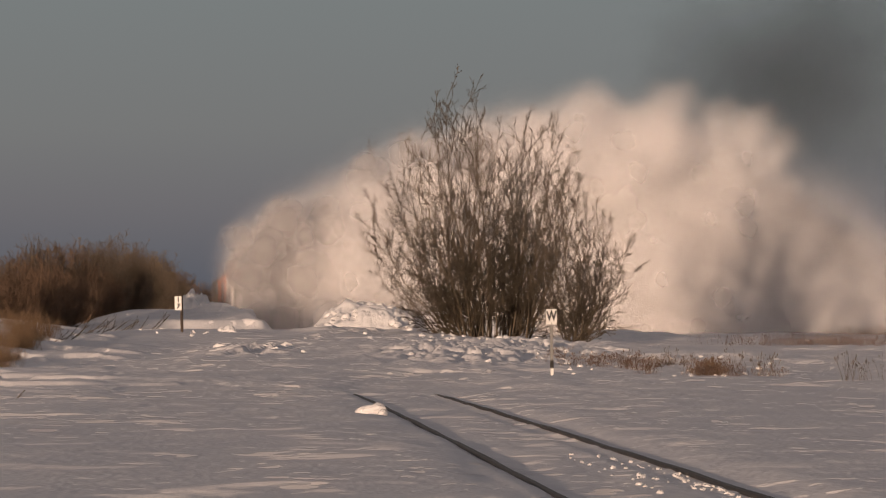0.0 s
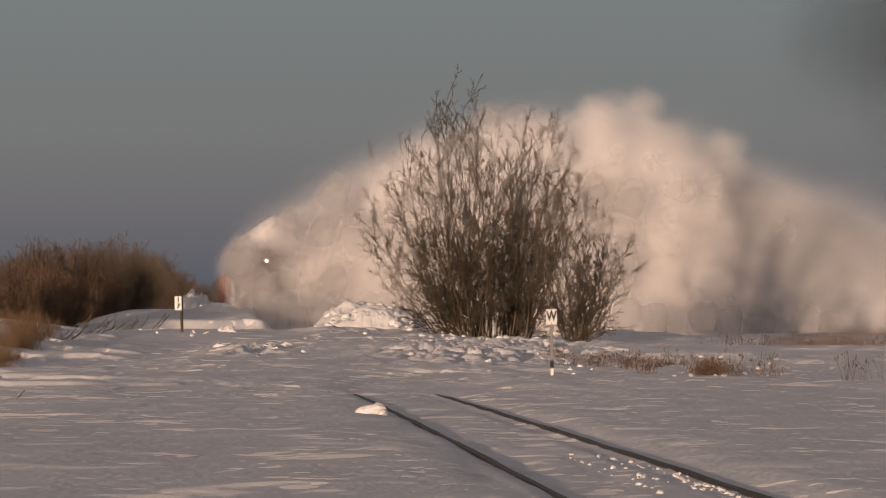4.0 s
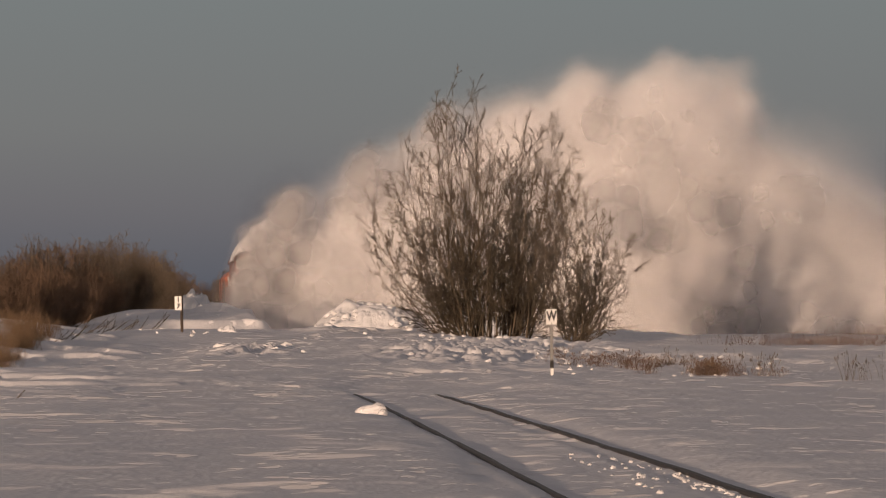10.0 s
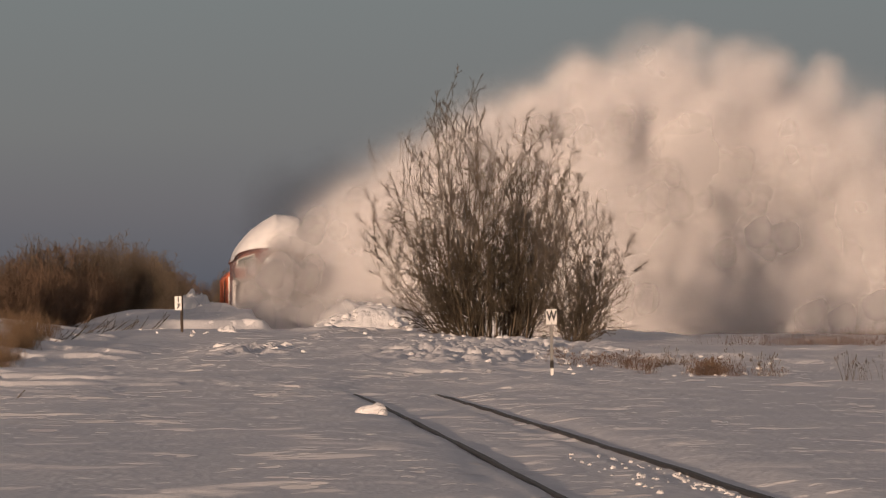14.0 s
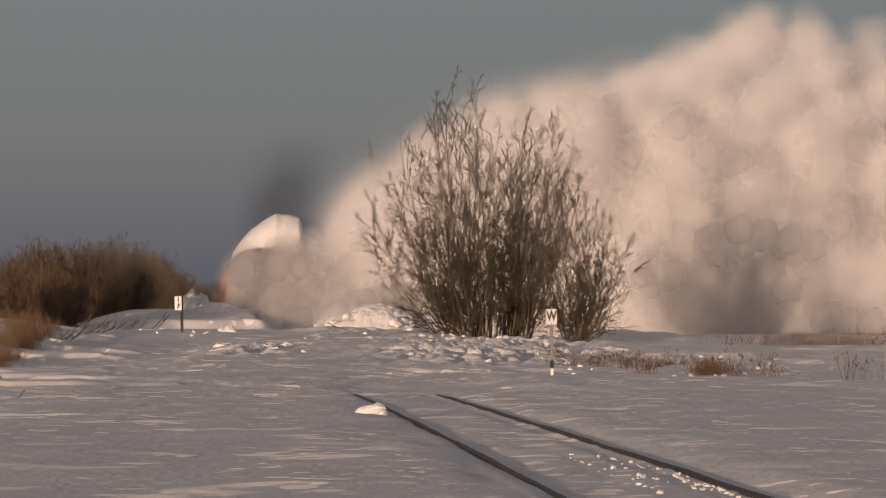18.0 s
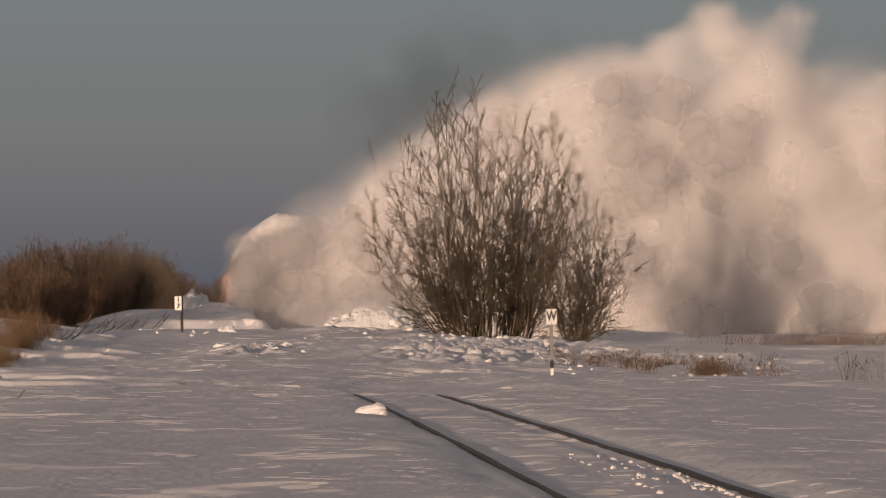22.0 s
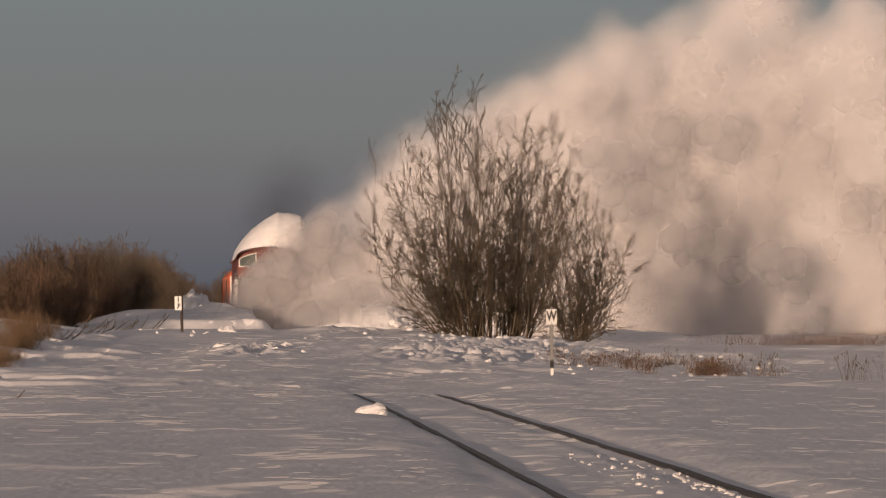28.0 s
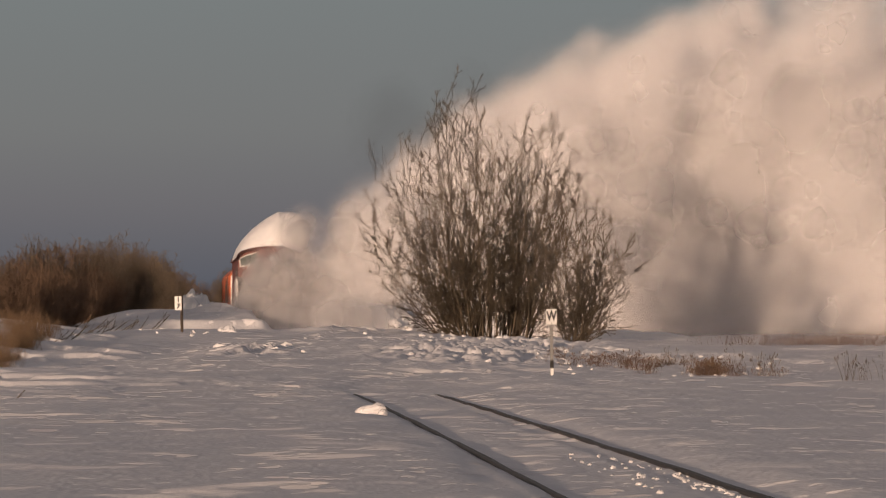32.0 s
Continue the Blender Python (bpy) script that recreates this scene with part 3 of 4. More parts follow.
def clod(x, y, s, rng, sink=0.25, z=None):
    ob = new("snow_clod", CLODS[rng.randrange(len(CLODS))])
    zz = spot(x, y) if z is None else z
    ob.matrix_basis = Matrix.Translation((x, y, zz + s * (0.55 - sink))) @ pose(0, 0, 0, rng.uniform(-25, 25), rng.uniform(-25, 25), rng.uniform(0, 360)) @ Matrix.Diagonal((s, s, s * rng.uniform(0.7, 1.1), 1))
    return tagged(ob, "broken clod of wind-packed snow lying on the field", "snow clod", "snow clods")


def build_heaps():
    rng = random.Random(7)
    heap("snow_mound", -3.05, 158.5, 2.35, 3.4, 1.05, 40, "mound of broken snow thrown up beside the cutting", 0.2, 0.15, 90)
    heap("snow_mound", 0.4, 160.0, 2.6, 3.0, 0.75, 43, "lower mound of broken snow behind the willows", 0.16)
    heap("snow_mound", -9.3, 157.0, 1.25, 2.0, 0.20, 46, "slab of wind-packed snow on top of the drift", 0.08)
    heap("snow_bank", -16.4, 262, 1.7, 5.0, 1.75, 50, "snow bank thrown up far down the line", 0.35)
    heap("snow_bank", -15.2, 240, 1.5, 4.0, 1.1, 53, "snow bank thrown up far down the line", 0.35)
    heap("snow_mound", 7.3, 150.0, 3.4, 2.6, 0.36, 58, "smooth snow mound beyond the willow shrub", 0.05, 0.3)
    # broken blocks on the heap
    for _ in range(46):
        a = rng.uniform(-5.2, -1.2)
        b = 158.5 + rng.uniform(-3.0, -0.6)
        f = max(0.0, 1 - abs((a + 3.05) / 2.35) ** 2.4) ** 0.8 * max(0.0, 1 - abs((b - 158.5) / 3.4) ** 2.2) ** 0.75
        z = float(land(a, b, False)) - 0.25 + 1.3 * f
        clod(a, b, rng.uniform(0.06, 0.2), rng, 0.2, max(z, spot(a, b)))
    # scattered blocks between the drift and the willows
    for _ in range(70):
        y = rng.choice((rng.gauss(104, 5), rng.gauss(121, 5), rng.gauss(128, 3)))
        mark = rng.gauss(840, 110)
        if 380 < mark < 1180:
            x = across(mark, y)
            clod(x, y, 0.035 + 0.085 * rng.random() ** 2, rng, 0.45)
    for mark, y, s in ((404, 132, 0.24), (394, 132.5, 0.15), (412, 131, 0.15), (288, 146, 0.12), (661, 54, 0.16), (644, 54.2, 0.10), (678, 53.9, 0.08)):
        clod(across(mark, y), y, s, rng, 0.35)
    # broken slabs beside the line, under the willows and among the weeds
    for count, mark, wide, y, deep, least, most in ((30, 455, 36, 108.5, 2.6, 0.05, 0.17), (20, 850, 70, 128, 2.2, 0.04, 0.12), (22, 1130, 110, 98, 4.0, 0.03, 0.09), (10, 1310, 50, 91, 2.0, 0.03, 0.10), (8, 300, 60, 128, 4.0, 0.04, 0.10)):
        for _ in range(count):
            d = rng.gauss(y, deep)
            clod(across(rng.gauss(mark, wide), d), d, least + (most - least) * rng.random() ** 1.6, rng, 0.38)
    # crumbs and broken crust banked against the rail
    for _ in range(44):
        y = rng.uniform(28.2, 37)
        clod(float(track_x(y)) + rng.uniform(0.60, 0.71), y, rng.choice((0.010, 0.016, 0.022)), rng, 0.2)
    # crumbs between the rails
    for _ in range(45):
        y = rng.uniform(28.5, 39)
        x = float(track_x(y)) + rng.uniform(0.05, 0.62)
        clod(x, y, rng.choice((0.008, 0.012, 0.018, 0.025)), rng, 0.2)


build_heaps()


# ---- dry grass and weeds ----
def tuft_mesh(name, seed, count, height, width, mat, bow=0.25, seeds=False):
    rng = np.random.default_rng(seed)
    V, F = [], []
    for _ in range(count):
        a = np.array((rng.normal(0, width / 3), rng.normal(0, width / 3), -0.03))
        d = np.array((rng.normal(0.12, bow), rng.normal(0, bow), 1.0))
        pts = shoot(rng, a, d / np.linalg.norm(d), height * rng.uniform(0.5, 1.1), -0.02, 4, 0.1)
        tube(V, F, pts, np.linspace(0.006, 0.003, 5), 3)
        if seeds:
            for _ in range(4):
                q = pts[-1] + rng.normal(0, 0.03, 3)
                tube(V, F, [q, q + np.array((0, 0, 0.05))], [0.010, 0.004], 3)
    return arrays_mesh(name, V, F, mat)


def build_weeds():
    rng = random.Random(9)
    straw = [tuft_mesh("grass_tuft", 60 + i, 70, 0.75, 0.8, STRAW) for i in range(3)]
    weed = [tuft_mesh("weed", 70 + i, 26, 0.42, 0.7, RUSSET, 0.35, True) for i in range(3)]
    stalk = [tuft_mesh("stalk", 80 + i, 5, 0.6, 0.35, OSIER, 0.25, True) for i in range(3)]

    def put(me, x, y, s, name, label, category, group):
        ob = new(name, me)
        tagged(ob, kind="stuff")
        ob.matrix_basis = Matrix.Translation((x, y, spot(x, y) - 0.02)) @ pose(0, 0, 0, 0, 0, rng.uniform(0, 360)) @ Matrix.Diagonal((s, s, s, 1))
        tagged(ob, label, category, group)

    # yellow grass under the hedge
    for _ in range(90):
        y = rng.uniform(88, 126)
        edge = 5 + 110 * (y - 88) / 38
        mark = edge - abs(rng.gauss(0, 1)) * 55
        if mark > -80:
            put(straw[rng.randrange(3)], across(mark, y), y, rng.uniform(0.5, 0.85), "grass_tuft", "tuft of tall yellow-brown dry grass under the hedge", "grass", "dry grass under the hedge")
    # russet weeds on the field beside the whistle post
    for _ in range(46):
        mark = rng.choice((rng.uniform(985, 1400), rng.gauss(1080, 40), rng.gauss(1255, 25)))
        y = 103 - (mark - 985) * 0.034 + rng.gauss(0, 3)
        put(weed[rng.randrange(3)], across(mark, y), y, rng.uniform(0.4, 0.8), "weed", "low russet dried weed poking through snow", "weed", "weeds in the field")
    for mark, y, s in ((1255, 91, 1.4), (1268, 92, 1.1), (1242, 91.5, 1.0), (1165, 98, 1.0), (1185, 99, 1.0)):
        put(straw[rng.randrange(3)], across(mark, y), y, s * 0.5, "grass_tuft", "small clump of straw-coloured grass in snow", "grass", "clumps in the field")
    for mark, y, s in ((1297, 93, 1.2), (1228, 93, 0.9), (1345, 89, 1.0), (1360, 88, 1.1), (1372, 88, 0.8), (1490, 80, 1.0), (1497, 80, 1.2), (1520, 80, 0.7), (1530, 80, 0.8), (1555, 80.5, 0.9), (1340, 90, 1.1), (1190, 100, 1.0)):
        put(stalk[rng.randrange(3)], across(mark, y), y, s, "weed_stalk", "few thin dark weed stalks standing in snow", "weed", "weed stalks")
    # a far band of weeds across the field
    far = [tuft_mesh("weed_band", 90 + i, 70, 0.45, 5.0, RUSSET, 0.3) for i in range(2)]
    for _ in range(64):
        mark = rng.uniform(1400, 1680)
        y = rng.uniform(125, 215)
        put(far[rng.randrange(2)], across(mark, y), y, rng.uniform(0.7, 1.1), "weed_patch", "sparse patch of russet weeds on the far field", "weed", "weeds on the far field")
    # snapped branches at the hedge's foot
    rr = np.random.default_rng(17)
    for mark, y, lean, ln in ((262, 137, 0.9, 1.0), (270, 137.5, 1.2, 0.9), (243, 136, 0.7, 0.7), (205, 133, 1.2, 0.9), (190, 131, 0.5, 0.6), (178, 130, 0.4, 0.6), (150, 124, 1.1, 0.9), (120, 120, 0.9, 0.9), (108, 117, 0.8, 0.8), (98, 114, 1.3, 0.7), (132, 122, 0.6, 1.0), (142, 123, 1.5, 0.9), (160, 127, 0.9, 1.1), (170, 129, 1.4, 0.8), (198, 134, 0.8, 0.8), (215, 135, 1.6, 0.8), (226, 137, 0.6, 0.7), (84, 112, 1.0, 0.8), (16, 66, 1.6, 0.35), (40, 66, 2.5, 0.35), (765, 31.5, 6.0, 0.16), (745, 31.6, 6.0, 0.12), (790, 31.3, 6.0, 0.10)):
        V, F = [], []
        d = np.array((lean, 0.1, 0.75))
        pts = shoot(rr, (0, 0, -0.1), d / np.linalg.norm(d), ln, 0.02, 6, 0.07)
        tube(V, F, pts, np.linspace(0.018, 0.006, 7), 4)
        twigs_from(rr, V, F, pts, 0.01, 0.4 * ln, 4, 0, 0.3, 0.05, 0.006)
        x = across(mark, y)
        ob = new("bare_branch", arrays_mesh("bare_branch", V, F, TWIG))
        ob.location = (x, y, spot(x, y))
        tagged(ob, "thin bare branch sticking out of snow", "branch", "bare branches")


build_weeds()


# ---- the plow train ----
def plow_y(t):
    """How far off the plow's nose is: it creeps forward through the drift."""
    return 167.0 - 7.0 * t / 32.0


def train_pose(y):
    a = math.atan((float(track_x(y + 6)) - float(track_x(y - 6))) / 12)
    return pose(float(track_x(y)), y, 0, 0, 0, math.degrees(-a))


def extruded(profile, y0, y1, bevel=0.0):
    """A prism along y from a closed outline in x and z."""
    bm = bmesh.new()
    a = [bm.verts.new((x, y0, z)) for x, z in profile]
    b = [bm.verts.new((x, y1, z)) for x, z in profile]
    bm.faces.new(a)
    bm.faces.new(b[::-1])
    n = len(profile)
    for i in range(n):
        bm.faces.new((a[i], b[i], b[(i + 1) % n], a[(i + 1) % n]))
    bmesh.ops.recalc_face_normals(bm, faces=bm.faces)
    if bevel:
        bmesh.ops.bevel(bm, geom=[e for e in bm.edges], offset=bevel, segments=1, affect="EDGES")
    return bm


def arch(half, eave, crown, n=12):
    return [(half * math.cos(math.pi * i / n), eave + (crown - eave) * math.sin(math.pi * i / n) ** 0.8) for i in range(n + 1)]


def wheelset(parent, y):
    bm = bmesh.new()
    for s in (-1, 1):
        rod(bm, (s * 0.68, y, 0.42), (s * 0.82, y, 0.42), 0.42, 24)
        rod(bm, (s * 0.65, y, 0.42), (s * 0.68, y, 0.42), 0.45, 24)
    rod(bm, (-0.95, y, 0.42), (0.95, y, 0.42), 0.07, 10)
    return part("wheelset", bm, IRON, parent, "black iron wheels on an axle")


def build_plow():
    plow = tagged(new("snow_plow"), "maroon railway snow plow crusted with snow, headlight on", "snow plow")
    roof = arch(1.41, 4.05, 4.50)
    part("body", extruded([(-1.39, 1.0), (1.39, 1.0)] + [(x * 0.985, z - 0.02) for x, z in roof], 0.95, 11.0), MAROON, plow, "maroon steel body")
    part("roof", extruded(arch(1.47, 4.05, 4.56) + [(-1.41, 4.02)] + [(x, z - 0.012) for x, z in arch(1.42, 4.05, 4.50)[::-1]] + [(1.47, 4.02)], 0.70, 11.1), MAROON, plow, "arched roof overhanging the cab front")
    # the share: a hollow-curved wedge split by a centre crease
    bm = bmesh.new()
    prof = [(-0.10, 0.12), (0.10, 0.5), (0.30, 1.1), (0.52, 1.8), (0.70, 2.6), (0.80, 3.3)]
    grid = []
    for k, x in enumerate(np.linspace(-1.5, 1.5, 13)):
        back = 0.42 * abs(x) / 1.5
        grid.append([bm.verts.new((x, y + back - 0.30, z)) for y, z in prof])
    for k in range(12):
        for j in range(5):
            bm.faces.new((grid[k][j], grid[k + 1][j], grid[k + 1][j + 1], grid[k][j + 1]))
    bmesh.ops.solidify(bm, geom=bm.faces[:], thickness=-0.06)
    part("share", bm, FROSTED, plow, "curved steel plow share caked with snow", True)
    for s in (-1, 1):
        part("wing", block((s * 1.45 - 0.06, 0.4, 0.35), (s * 1.45 + 0.06, 2.2, 3.2), 0.03), FROSTED, plow, "snow-caked side wing")
        # windows with sloping heads under the arched eave
        fr = [(s * 0.60, 3.72), (s * 1.34, 3.72), (s * 1.34, 4.05), (s * 1.12, 4.18), (s * 0.60, 4.33)]
        c = Vector((sum(p[0] for p in fr) / 5, sum(p[1] for p in fr) / 5))
        inner = [((p[0] - c.x) * 0.88 + c.x, (p[1] - c.y) * 0.82 + c.y) for p in fr]
        bm = bmesh.new()
        o = [bm.verts.new((x, 0.90, z)) for x, z in fr]
        i = [bm.verts.new((x, 0.90, z)) for x, z in inner]
        o2 = [bm.verts.new((x, 0.95, z)) for x, z in fr]
        i2 = [bm.verts.new((x, 0.95, z)) for x, z in inner]
        for k in range(5):
            m = (k + 1) % 5
            bm.faces.new((o[k], o[m], i[m], i[k]))
            bm.faces.new((o[k], o2[k], o2[m], o[m]))
            bm.faces.new((i[k], i[m], i2[m], i2[k]))
        bmesh.ops.recalc_face_normals(bm, faces=bm.faces)
        win = part("window_frame", bm, WHITE, plow, "white painted window frame")
        part("pane", extruded(inner, 0.915, 0.935), GLASS, win, "dark cab window glass")
        bm = bmesh.new()
        rod(bm, (c.x + s * 0.2, 0.895, 3.80), (c.x - s * 0.02, 0.895, 4.12), 0.010, 6)
        part("wiper", bm, IRON, win)
        part("grab_rail", rod(bmesh.new(), (s * 1.46, 1.3, 1.4), (s * 1.46, 1.3, 3.6), 0.02, 8), IRON, plow)
    bm = bmesh.new()
    rod(bm, (0, 0.95, 4.06), (0, 0.78, 4.06), 0.15, 20, 0.17)
    lamp = part("headlight", bm, IRON, plow, "round headlight in a black casing")
    bm = bmesh.new()
    rod(bm, (0, 0.785, 4.06), (0, 0.765, 4.06), 0.075, 20)
    part("lens", bm, LIGHT_ON, lamp, "glowing headlight lens")
    part("underframe", block((-1.2, 0.9, 0.75), (1.2, 11.0, 1.0), 0.03), IRON, plow, "black iron underframe")
    for y in (2.6, 4.2, 8.0, 9.6):
        wheelset(plow, y)

    snow_cap(plow)
    unit = tagged(new("pusher_unit"), "orange diesel unit with a white stripe pushing the plow", "locomotive")
    part("body", extruded([(-1.5, 1.1), (1.5, 1.1), (1.5, 3.55), (1.25, 3.82), (-1.25, 3.82), (-1.5, 3.55)], 12.2, 25.0, 0.04), ORANGE, unit, "orange painted steel body")
    part("underframe", block((-1.45, 12.0, 0.8), (1.45, 25.2, 1.1), 0.03), IRON, unit, "black iron underframe")
    for k in range(9):
        for s in (-1, 1):
            part("rib", block((s * 1.5 - 0.05, 12.6 + k * 1.4, 1.15), (s * 1.5 + 0.05, 12.75 + k * 1.4, 3.5), 0.012), IRON if k % 3 == 1 else ORANGE, unit)
    for s in (-1, 1):
        part("stripe", block((s * 1.503 - 0.012, 13.2, 2.0), (s * 1.503 + 0.012, 24.4, 2.3)), WHITE, unit, "white painted stripe")
        part("end_post", block((s * 1.36 - 0.07, 12.10, 1.1), (s * 1.36 + 0.07, 12.19, 3.5), 0.015), WHITE, unit, "white corner post")
        part("handrail", rod(bmesh.new(), (s * 1.6, 12.4, 1.2), (s * 1.6, 12.4, 3.3), 0.022, 8), IRON, unit)
    bm = bmesh.new()
    rod(bm, (0, 14.5, 3.8), (0, 14.5, 4.7), 0.22, 18)
    part("exhaust_stack", bm, IRON, unit, "black exhaust stack")
    for y in (13.8, 15.6, 21.6, 23.4):
        wheelset(unit, y)
    return plow, unit


def snow_cap(plow):
    """The great cap of packed snow that rides on the plow's roof."""
    nu, nv = 44, 60
    V, F = [], []
    for j in range(nv + 1):
        v = j / nv
        y = 0.55 + v * 6.8
        front = math.sin(min(1.0, v / 0.22) * math.pi / 2) ** 0.75
        back = 1 - step(0.72, 1.0, np.array(v)) * 0.8
        for i in range(nu + 1):
            u = 2 * i / nu - 1
            x = 1.49 * u
            eave = 4.05 + 0.50 * max(0.0, 1 - u * u) ** 0.45
            rise = 1.46 * (min(1.0, (u + 1) / 1.15) ** 0.72 if u < 0.15 else 1 - max(0.0, (u - 0.72) / 0.28) ** 2.4)
            rise = max(rise, 0.0) * front * float(back)
            rise += (0.05 * noise.noise((x * 1.2, y * 1.0, 2)) + 0.035 * noise.noise((x * 3.5, y * 3, 5))) * min(1.0, rise * 2)
            bulge = 0.18 * math.sin(min(1.0, rise / 1.4) * math.pi)
            V.append((x * (1 + 0.05 * rise) + 0.05 * rise, y - bulge * (1 - v), eave + 0.02 + rise))
    for j in range(nv):
        for i in range(nu):
            a = j * (nu + 1) + i
            F.append((a, a + 1, a + nu + 2, a + nu + 1))
    # the underside, so that the cap is a closed lump
    base = len(V)
    for j in range(nv + 1):
        y = 0.60 + j / nv * 6.7
        for i in range(nu + 1):
            u = 2 * i / nu - 1
            V.append((1.47 * u, y, 4.045 + 0.50 * max(0.0, 1 - u * u) ** 0.45))
    for j in range(nv):
        for i in range(nu):
            a = base + j * (nu + 1) + i
            F.append((a, a + nu + 1, a + nu + 2, a + 1))
    return part("snow_cap", arrays_mesh("snow_cap", V, F, CHUNK, True), None, plow, "thick rounded cap of packed snow on the roof", True)


PLOW, UNIT = build_plow()


# ---- blown snow and smoke: drifting clouds of powder ----
def puff_mesh(name, seed, radius, mat, lumps=8, size=0.62, spread=0.62, along=0.0):
    """A billow: a few rounded veils of powder, thickest in the middle, one behind another."""
    rng = np.random.default_rng(seed)
    # a disc of rings round a middle point, each ring of twelve
    ring = np.linspace(0.0, 1.0, 6)
    turn = np.arange(12) * 2 * np.pi / 12
    A, B = np.outer(ring, np.cos(turn)).ravel(), np.outer(ring, np.sin(turn)).ravel()
    i, j = np.repeat(np.arange(5), 12), np.tile(np.arange(12), 5)
    quad = np.stack([i * 12 + j, (i + 1) * 12 + j, (i + 1) * 12 + (j + 1) % 12, i * 12 + (j + 1) % 12], 1)
    V, F, T = [], [], []
    for k in range(lumps):
        c = rng.normal(0, 1, 3)
        c = c / np.linalg.norm(c) * rng.random() ** 0.5 * radius * spread
        c = c + along * rng.uniform(-1, 1) * np.array((0.78, 0.1, 0.62))
        r = radius * size * rng.uniform(0.7, 1.25)
        n = np.array((-0.30, -0.92, 0.10)) + rng.normal(0, 0.16, 3)
        n = n / np.linalg.norm(n)
        u = np.cross(n, rng.normal(0, 1, 3))
        u = u / np.linalg.norm(u)
        w = np.cross(n, u)
        h = r * 0.26 * (1 - A * A - B * B) * rng.uniform(0.8, 1.2) + 0.06 * r * vnoise(A * 1.7 + 9 * k, B * 1.7, seed)
        F.append(quad + 72 * k)
        V.append(c + r * A[:, None] * u + r * B[:, None] * w + h[:, None] * n)
        T.append(np.stack([A, B], 1))
    F = np.concatenate(F)
    me = arrays_mesh(name, np.concatenate(V), F, mat, True)
    me.uv_layers.new(name="veil").data.foreach_set("uv", np.concatenate(T)[F.ravel()].astype(np.float32).ravel())
    return me


# how steeply the thrown snow bends over, how far it carries, and how high it hides the cab, against the time of leaving the plow
BEND = ((-10, 4.6), (-3, 5.0), (0, 6.0), (3, 6.0), (4.5, 4.6), (6, 4.0), (8, 3.5), (10, 3.2), (12, 2.7), (13.8, 2.6), (15, 3.4), (16, 4.1), (17.5, 3.4), (19.2, 2.5), (22, 2.4), (33, 2.4))
REACH = ((-10, 27), (3, 26), (6, 28), (9, 34), (13, 44), (16, 46), (33, 48))
SETTLE = ((-10, 16.5), (3, 17), (5, 18), (7.5, 20), (10, 26), (12, 34), (33, 40))
HIDE = ((-2, 6.1), (3.5, 6.0), (5, 5.5), (7, 5.5), (8.5, 6.1), (10, 5.9), (11.5, 4.9), (13, 4.5), (15, 4.4), (16.5, 4.1), (17.6, 4.5), (20, 4.3), (22, 4.4), (23.3, 5.4), (24.3, 4.4), (25, 3.5), (28, 3.3), (30, 3.4), (31, 3.7), (33, 4.0))
# how steep the throw is, against the same time
RISE = ((-10, 0.92), (4, 0.92), (6, 0.94), (10, 0.94), (15, 0.93), (18, 1.0), (20, 0.95), (22, 0.96), (25, 1.0), (28, 0.97), (33, 0.97))


def throw_rows(rng, born, rise, x0, z0, dy, hang=0.12, curl=1.0):
    """Rows of one billow: out of the drift at the plow, after a while along its arc, and off with the wind."""
    y0 = plow_y(born) - dy
    xs = float(track_x(y0)) + x0
    bend = curl * table(BEND, born) * rng.uniform(0.95, 1.05)
    reach = table(REACH, born) * rng.uniform(0.85, 1.08)
    lift = table(RISE, born)
    v0 = 6.2 * rng.uniform(0.9, 1.1)
    settle = table(SETTLE, born) * rng.uniform(0.92, 1.1)
    spin = rng.uniform(-14, 14)
    back = rng.uniform(-0.05, 0.28)

    def at(age):
        if age <= 0:
            return (xs, y0 + 0.8, -3.6)
        up = min(1.0, age / 0.45)
        free = max(0.0, age - hang)
        s = reach * (1 - math.exp(-free * v0 / reach)) + 0.5 * max(0.0, age - 4) + 0.28 * min(age, hang)
        z = z0 + rise * lift * s - bend * (s / 15) ** 2.6 - 0.07 * max(0.0, s - settle) ** 2
        z = max(z, 1.2 - 0.2 * max(0.0, age - 6), -4.5)
        return (xs + s, y0 + back * s, -3.6 + (z + 3.6) * (1 - (1 - up) ** 2))

    ages = [0.0, 0.2, 0.45] + [hang + a for a in ((0.0, 0.25) if hang > 0.6 else ()) + (0.5, 0.9, 1.4, 2.1, 3.0, 4.2, 5.6, 7.2, 9.0, 11.0, 14.0)]
    times = [0.0] + [born + a for a in ages if 0.05 < born + a < 31.9] + [32.0]
    return [(t, pose(*at(t - born), 0, spin * 0.3 * min(1.0, max(0.0, (t - born) / 8)), spin * min(1.0, max(0.0, (t - born) / 8)))) for t in times]


def crest(s, t):
    """The height of the plume's crest s metres out from the plow at the time t."""
    born = t - s / 4.6
    return max(0.5, 4.0 + 0.84 * table(RISE, born) * s - table(BEND, born) * (max(s, 0) / 15) ** 2.6 - 0.07 * max(0.0, s - table(SETTLE, born)) ** 2)


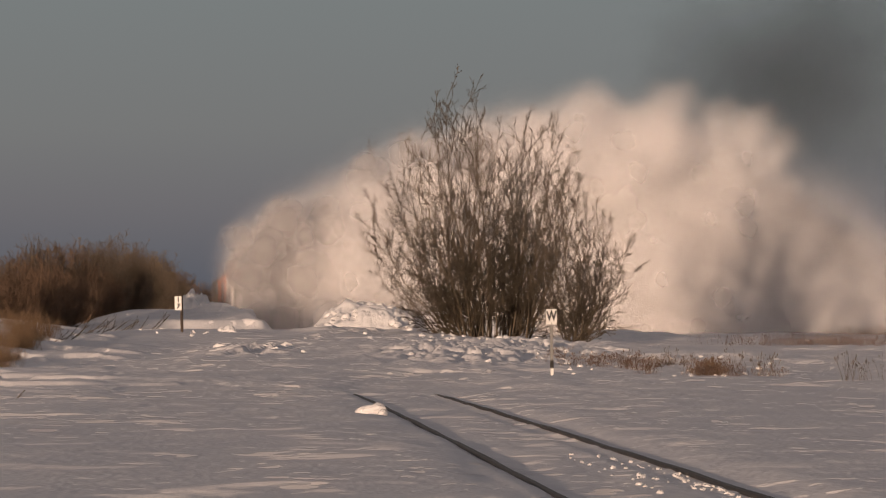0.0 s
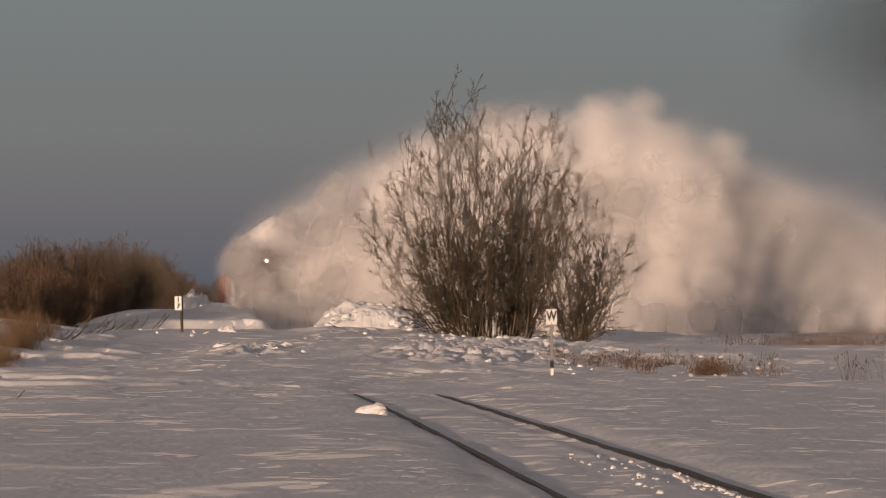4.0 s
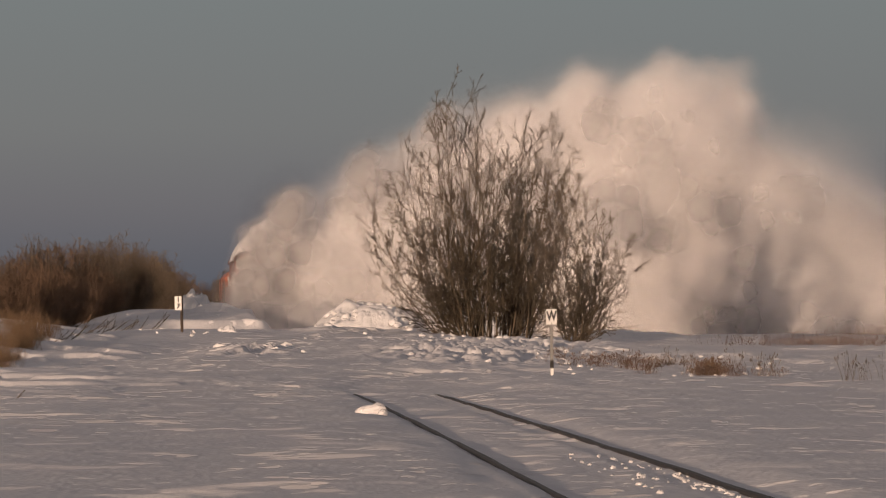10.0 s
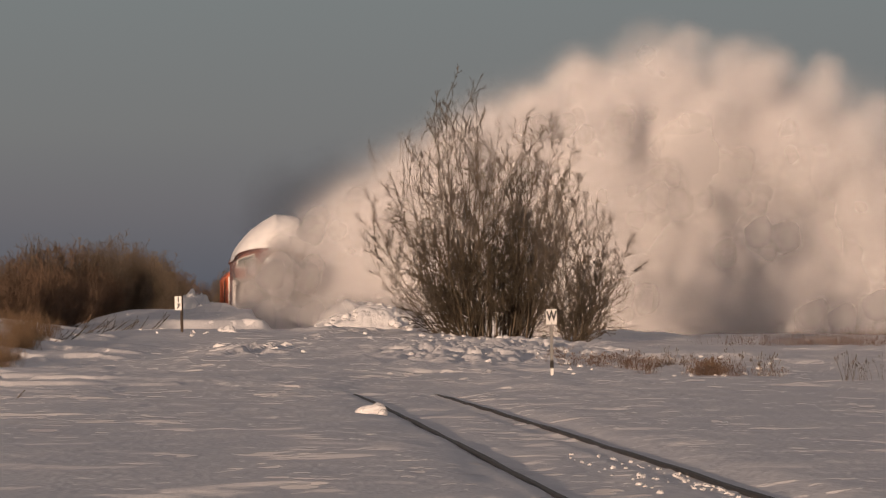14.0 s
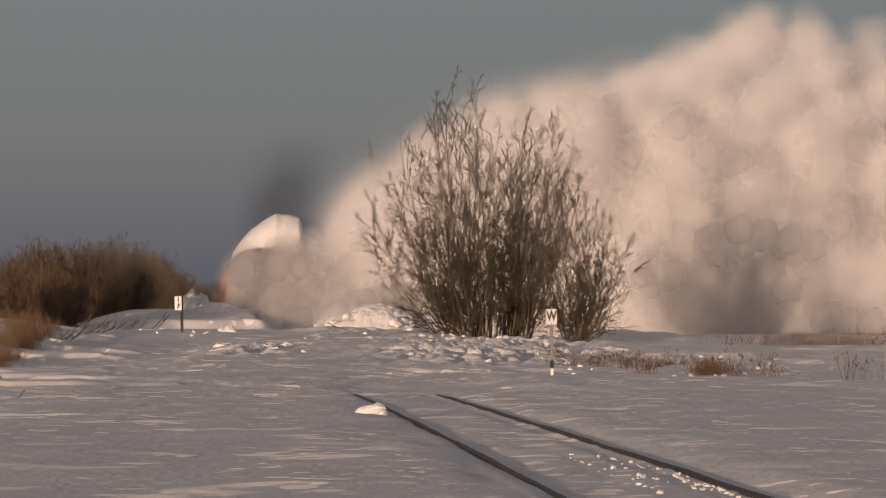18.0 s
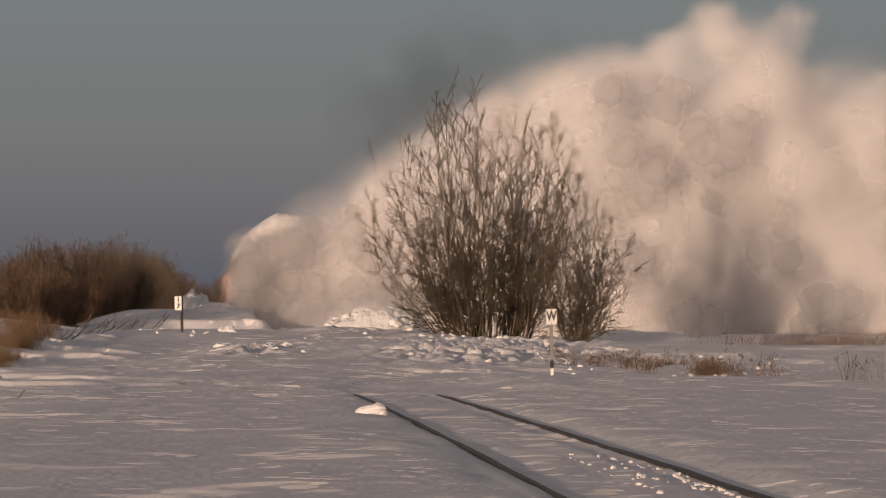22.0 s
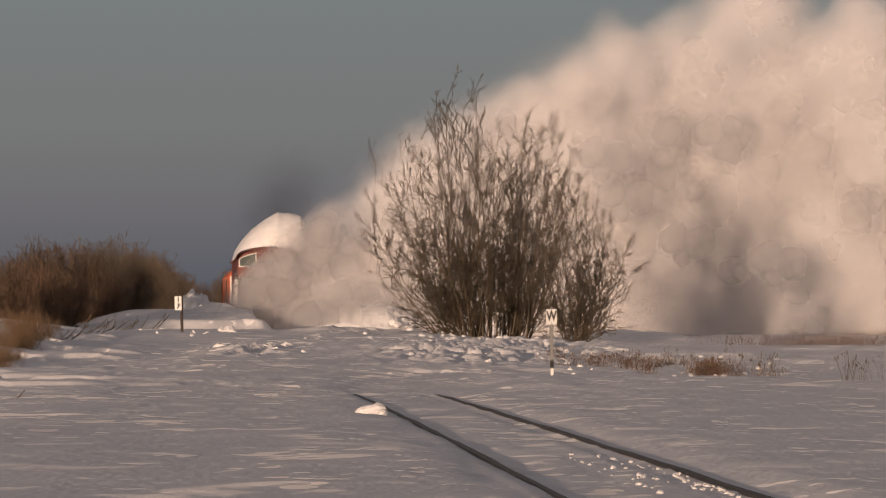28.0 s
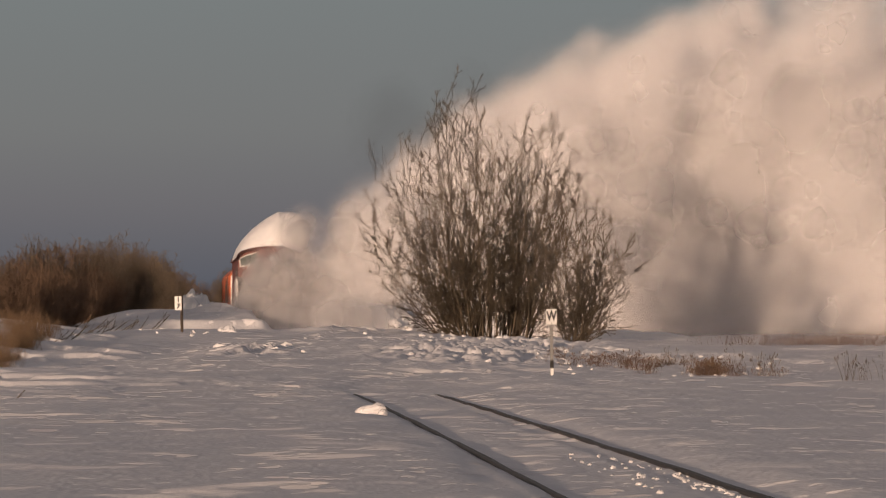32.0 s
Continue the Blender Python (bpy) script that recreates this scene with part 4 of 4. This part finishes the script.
def build_blown_snow():
    rng = random.Random(77)
    big = [puff_mesh("billow", 100 + i, 2.7, SPRAY, 6, 0.92, 0.55) for i in range(6)]
    small = [puff_mesh("spray_puff", 120 + i, 1.5, BOIL, 4, 0.92) for i in range(4)]
    haze = [puff_mesh("haze_bank", 140 + i, 5.2, HAZE, 4, 1.0, 0.5) for i in range(3)]
    thin = [puff_mesh("haze_bank", 145 + i, 5.0, MIST, 4, 0.9) for i in range(3)]
    todo = []
    plume = tagged(new("snow_plume"), "great plume of powder snow thrown sideways by the plow", "snow plume")
    n = 340
    for i in range(n):
        born = -10.0 + 42.2 * (i + rng.random()) / n
        u = 0.16 + 0.84 * ((i * 0.618034 + rng.uniform(-0.04, 0.04)) % 1.0)
        ob = tagged(part("billow", big[i % 6], None, plume), kind="stuff")
        todo.append((ob, throw_rows(rng, born, 0.05 + 0.78 * u, rng.uniform(0.8, 1.9), 0.8 + 2.2 * u, rng.uniform(0.0, 2.0))))
    # the hard-thrown jet along the plume's upper edge
    jet = [puff_mesh("jet_streak", 150 + i, 1.6, JET, 6, 0.85, 0.5, 2.0) for i in range(3)]
    k = 240
    for i in range(k):
        born = -7.0 + 39.1 * (i + rng.random()) / k
        u = rng.uniform(0.80, 1.0)
        todo.append((tagged(part("jet_streak", jet[i % 3], None, plume), kind="stuff"), throw_rows(rng, born, 0.05 + 0.79 * u, rng.uniform(1.0, 2.0), 1.8 + 2.4 * u, rng.uniform(0.2, 1.5), 0.12, 1.18)))
    spray = tagged(new("snow_spray"), "dense spray of powder snow boiling up before the plow", "snow spray")
    m = 440
    for i in range(m):
        born = -3.4 + 35.5 * (i + rng.random()) / m
        hang = rng.uniform(1.0, 2.6)
        hide = table(HIDE, born + 0.3 + hang / 2)
        x0 = rng.uniform(-1.05, 0.6) if i % 5 < (4 if hide > 4.5 else 3) else rng.uniform(0.3, 2.2)
        top = hide - 0.5 - (0.30 * (-x0) ** 1.3 if x0 < 0 else -0.25 * x0)
        top = max(top, 4.4) if x0 > 0.5 else top
        skirt = i % 4 == 3
        z0 = rng.uniform(-0.1, 1.0) if skirt else 0.35 + (max(1.5, top) - 0.35) * rng.random() ** 0.75
        x0 = rng.uniform(-0.6, 3.2) if skirt else x0
        todo.append((tagged(part("spray_puff", small[i % 4], None, spray), kind="stuff"), throw_rows(rng, born, rng.uniform(0.35, 0.72), x0, z0, rng.uniform(2.0, 7.0) if skirt else rng.uniform(0.9, 2.6), hang)))
    # slower banks of powder that fill the plume's body
    bank = tagged(new("snow_haze"), "broad haze of settling powder snow over the field", "snow haze")
    for i in range(130):
        low = i % 2 == 0
        s, g = (6.0 + 23.0 * rng.random() ** 0.8 if low else 4.0 + 25.0 * (i + rng.random()) / 130), 0.32 + 0.44 * ((i * 0.618034) % 1.0)
        dy = rng.uniform(0, 2) if low else rng.uniform(2.5, 6)
        rows = []
        for t in (0.0, 3.0, 6.0, 9.0, 12.0, 16.0, 20.0, 25.0, 32.0):
            d = s + 0.22 * (t - 12) + 0.5 * math.sin(t * 0.4 + i)
            y = plow_y(t) + dy
            rows.append((t, pose(float(track_x(plow_y(t))) + d, y, 0.6 + 4.2 * g if low else max(0.6, g * crest(min(d, 27), t) - 0.9))))
        todo.append((tagged(part("haze_bank", (thin if low else haze)[i % 3], None, bank), kind="stuff"), rows))
    return todo


SMOKING = ((4.6, 5.9, 7, 0.8), (9.2, 10.4, 9, 0.8), (12.2, 13.6, 10, 1.0), (17.0, 18.8, 24, 1.9), (27.2, 28.6, 15, 1.4))


def build_smoke():
    rng = random.Random(5)
    kinds = [puff_mesh("smoke_puff", 160 + i, 2.4, SOOT, 3, 0.95) for i in range(3)]
    wide = [puff_mesh("smoke_puff", 170 + i, 6.0, SOOT, 3, 1.0) for i in range(2)]
    smoke = tagged(new("exhaust_smoke"), "dark diesel exhaust drifting off behind the plow", "smoke")
    todo = []
    for a, b, n, lift in SMOKING:
        for i in range(n):
            born = a + (b - a) * (i + rng.random()) / n
            y = plow_y(born) + 14.5
            x = float(track_x(y)) + 0.75
            vx, vz = rng.uniform(0.6, 2.6), lift * rng.uniform(0.55, 1.25)
            ob = tagged(part("smoke_puff", kinds[i % 3], None, smoke), kind="stuff")
            rows = [(0.0, pose(x, y, 2.6))] + ([(born - 0.2, pose(x, y, 2.6))] if born > 0.5 else [])
            for age in (0.35, 0.9, 1.8, 2.8, 4.0, 6.0, 9.0, 14.0):
                if born + age < 31.8:
                    late = max(0.0, age - 3.0)
                    rows.append((born + age, pose(x + vx * max(0, age - 0.4) ** 0.95 + 1.9 * late, y + 1.0, 5.0 + 1.3 * min(age, 0.6) + vz * min(age, 4.0) ** 0.9 - (0.25 if lift > 1.2 else 0.7) * min(late, 5) , 0, 0, 8 * age)))
            last = rows[-1]
            rows.append((32.0, Matrix.Translation((3.5 * (32 - last[0]), 0, 0)) @ last[1]))
            todo.append((ob, rows))
    # an older cloud, already high and far downwind
    for i in range(14):
        x, z = 13.5 + rng.uniform(0, 6.5), 11.5 + rng.uniform(0, 5.0)
        ob = tagged(part("smoke_puff", wide[i % 2], None, smoke), kind="stuff")
        todo.append((ob, [(0.0, pose(x, 176, z)), (3.0, pose(x + 5.0, 176, z + 1.6)), (32.0, pose(x + 80, 178, z + 30))]))
    return todo


DRIFTING = build_blown_snow() + build_smoke()


def motions():
    creep = [(t, train_pose(plow_y(t))) for t in (0.0, 8.0, 16.0, 24.0, 32.0)]
    for ob in (PLOW, UNIT):
        walk(ob, creep)
    for ob, rows in DRIFTING:
        walk(ob, rows)


motions()
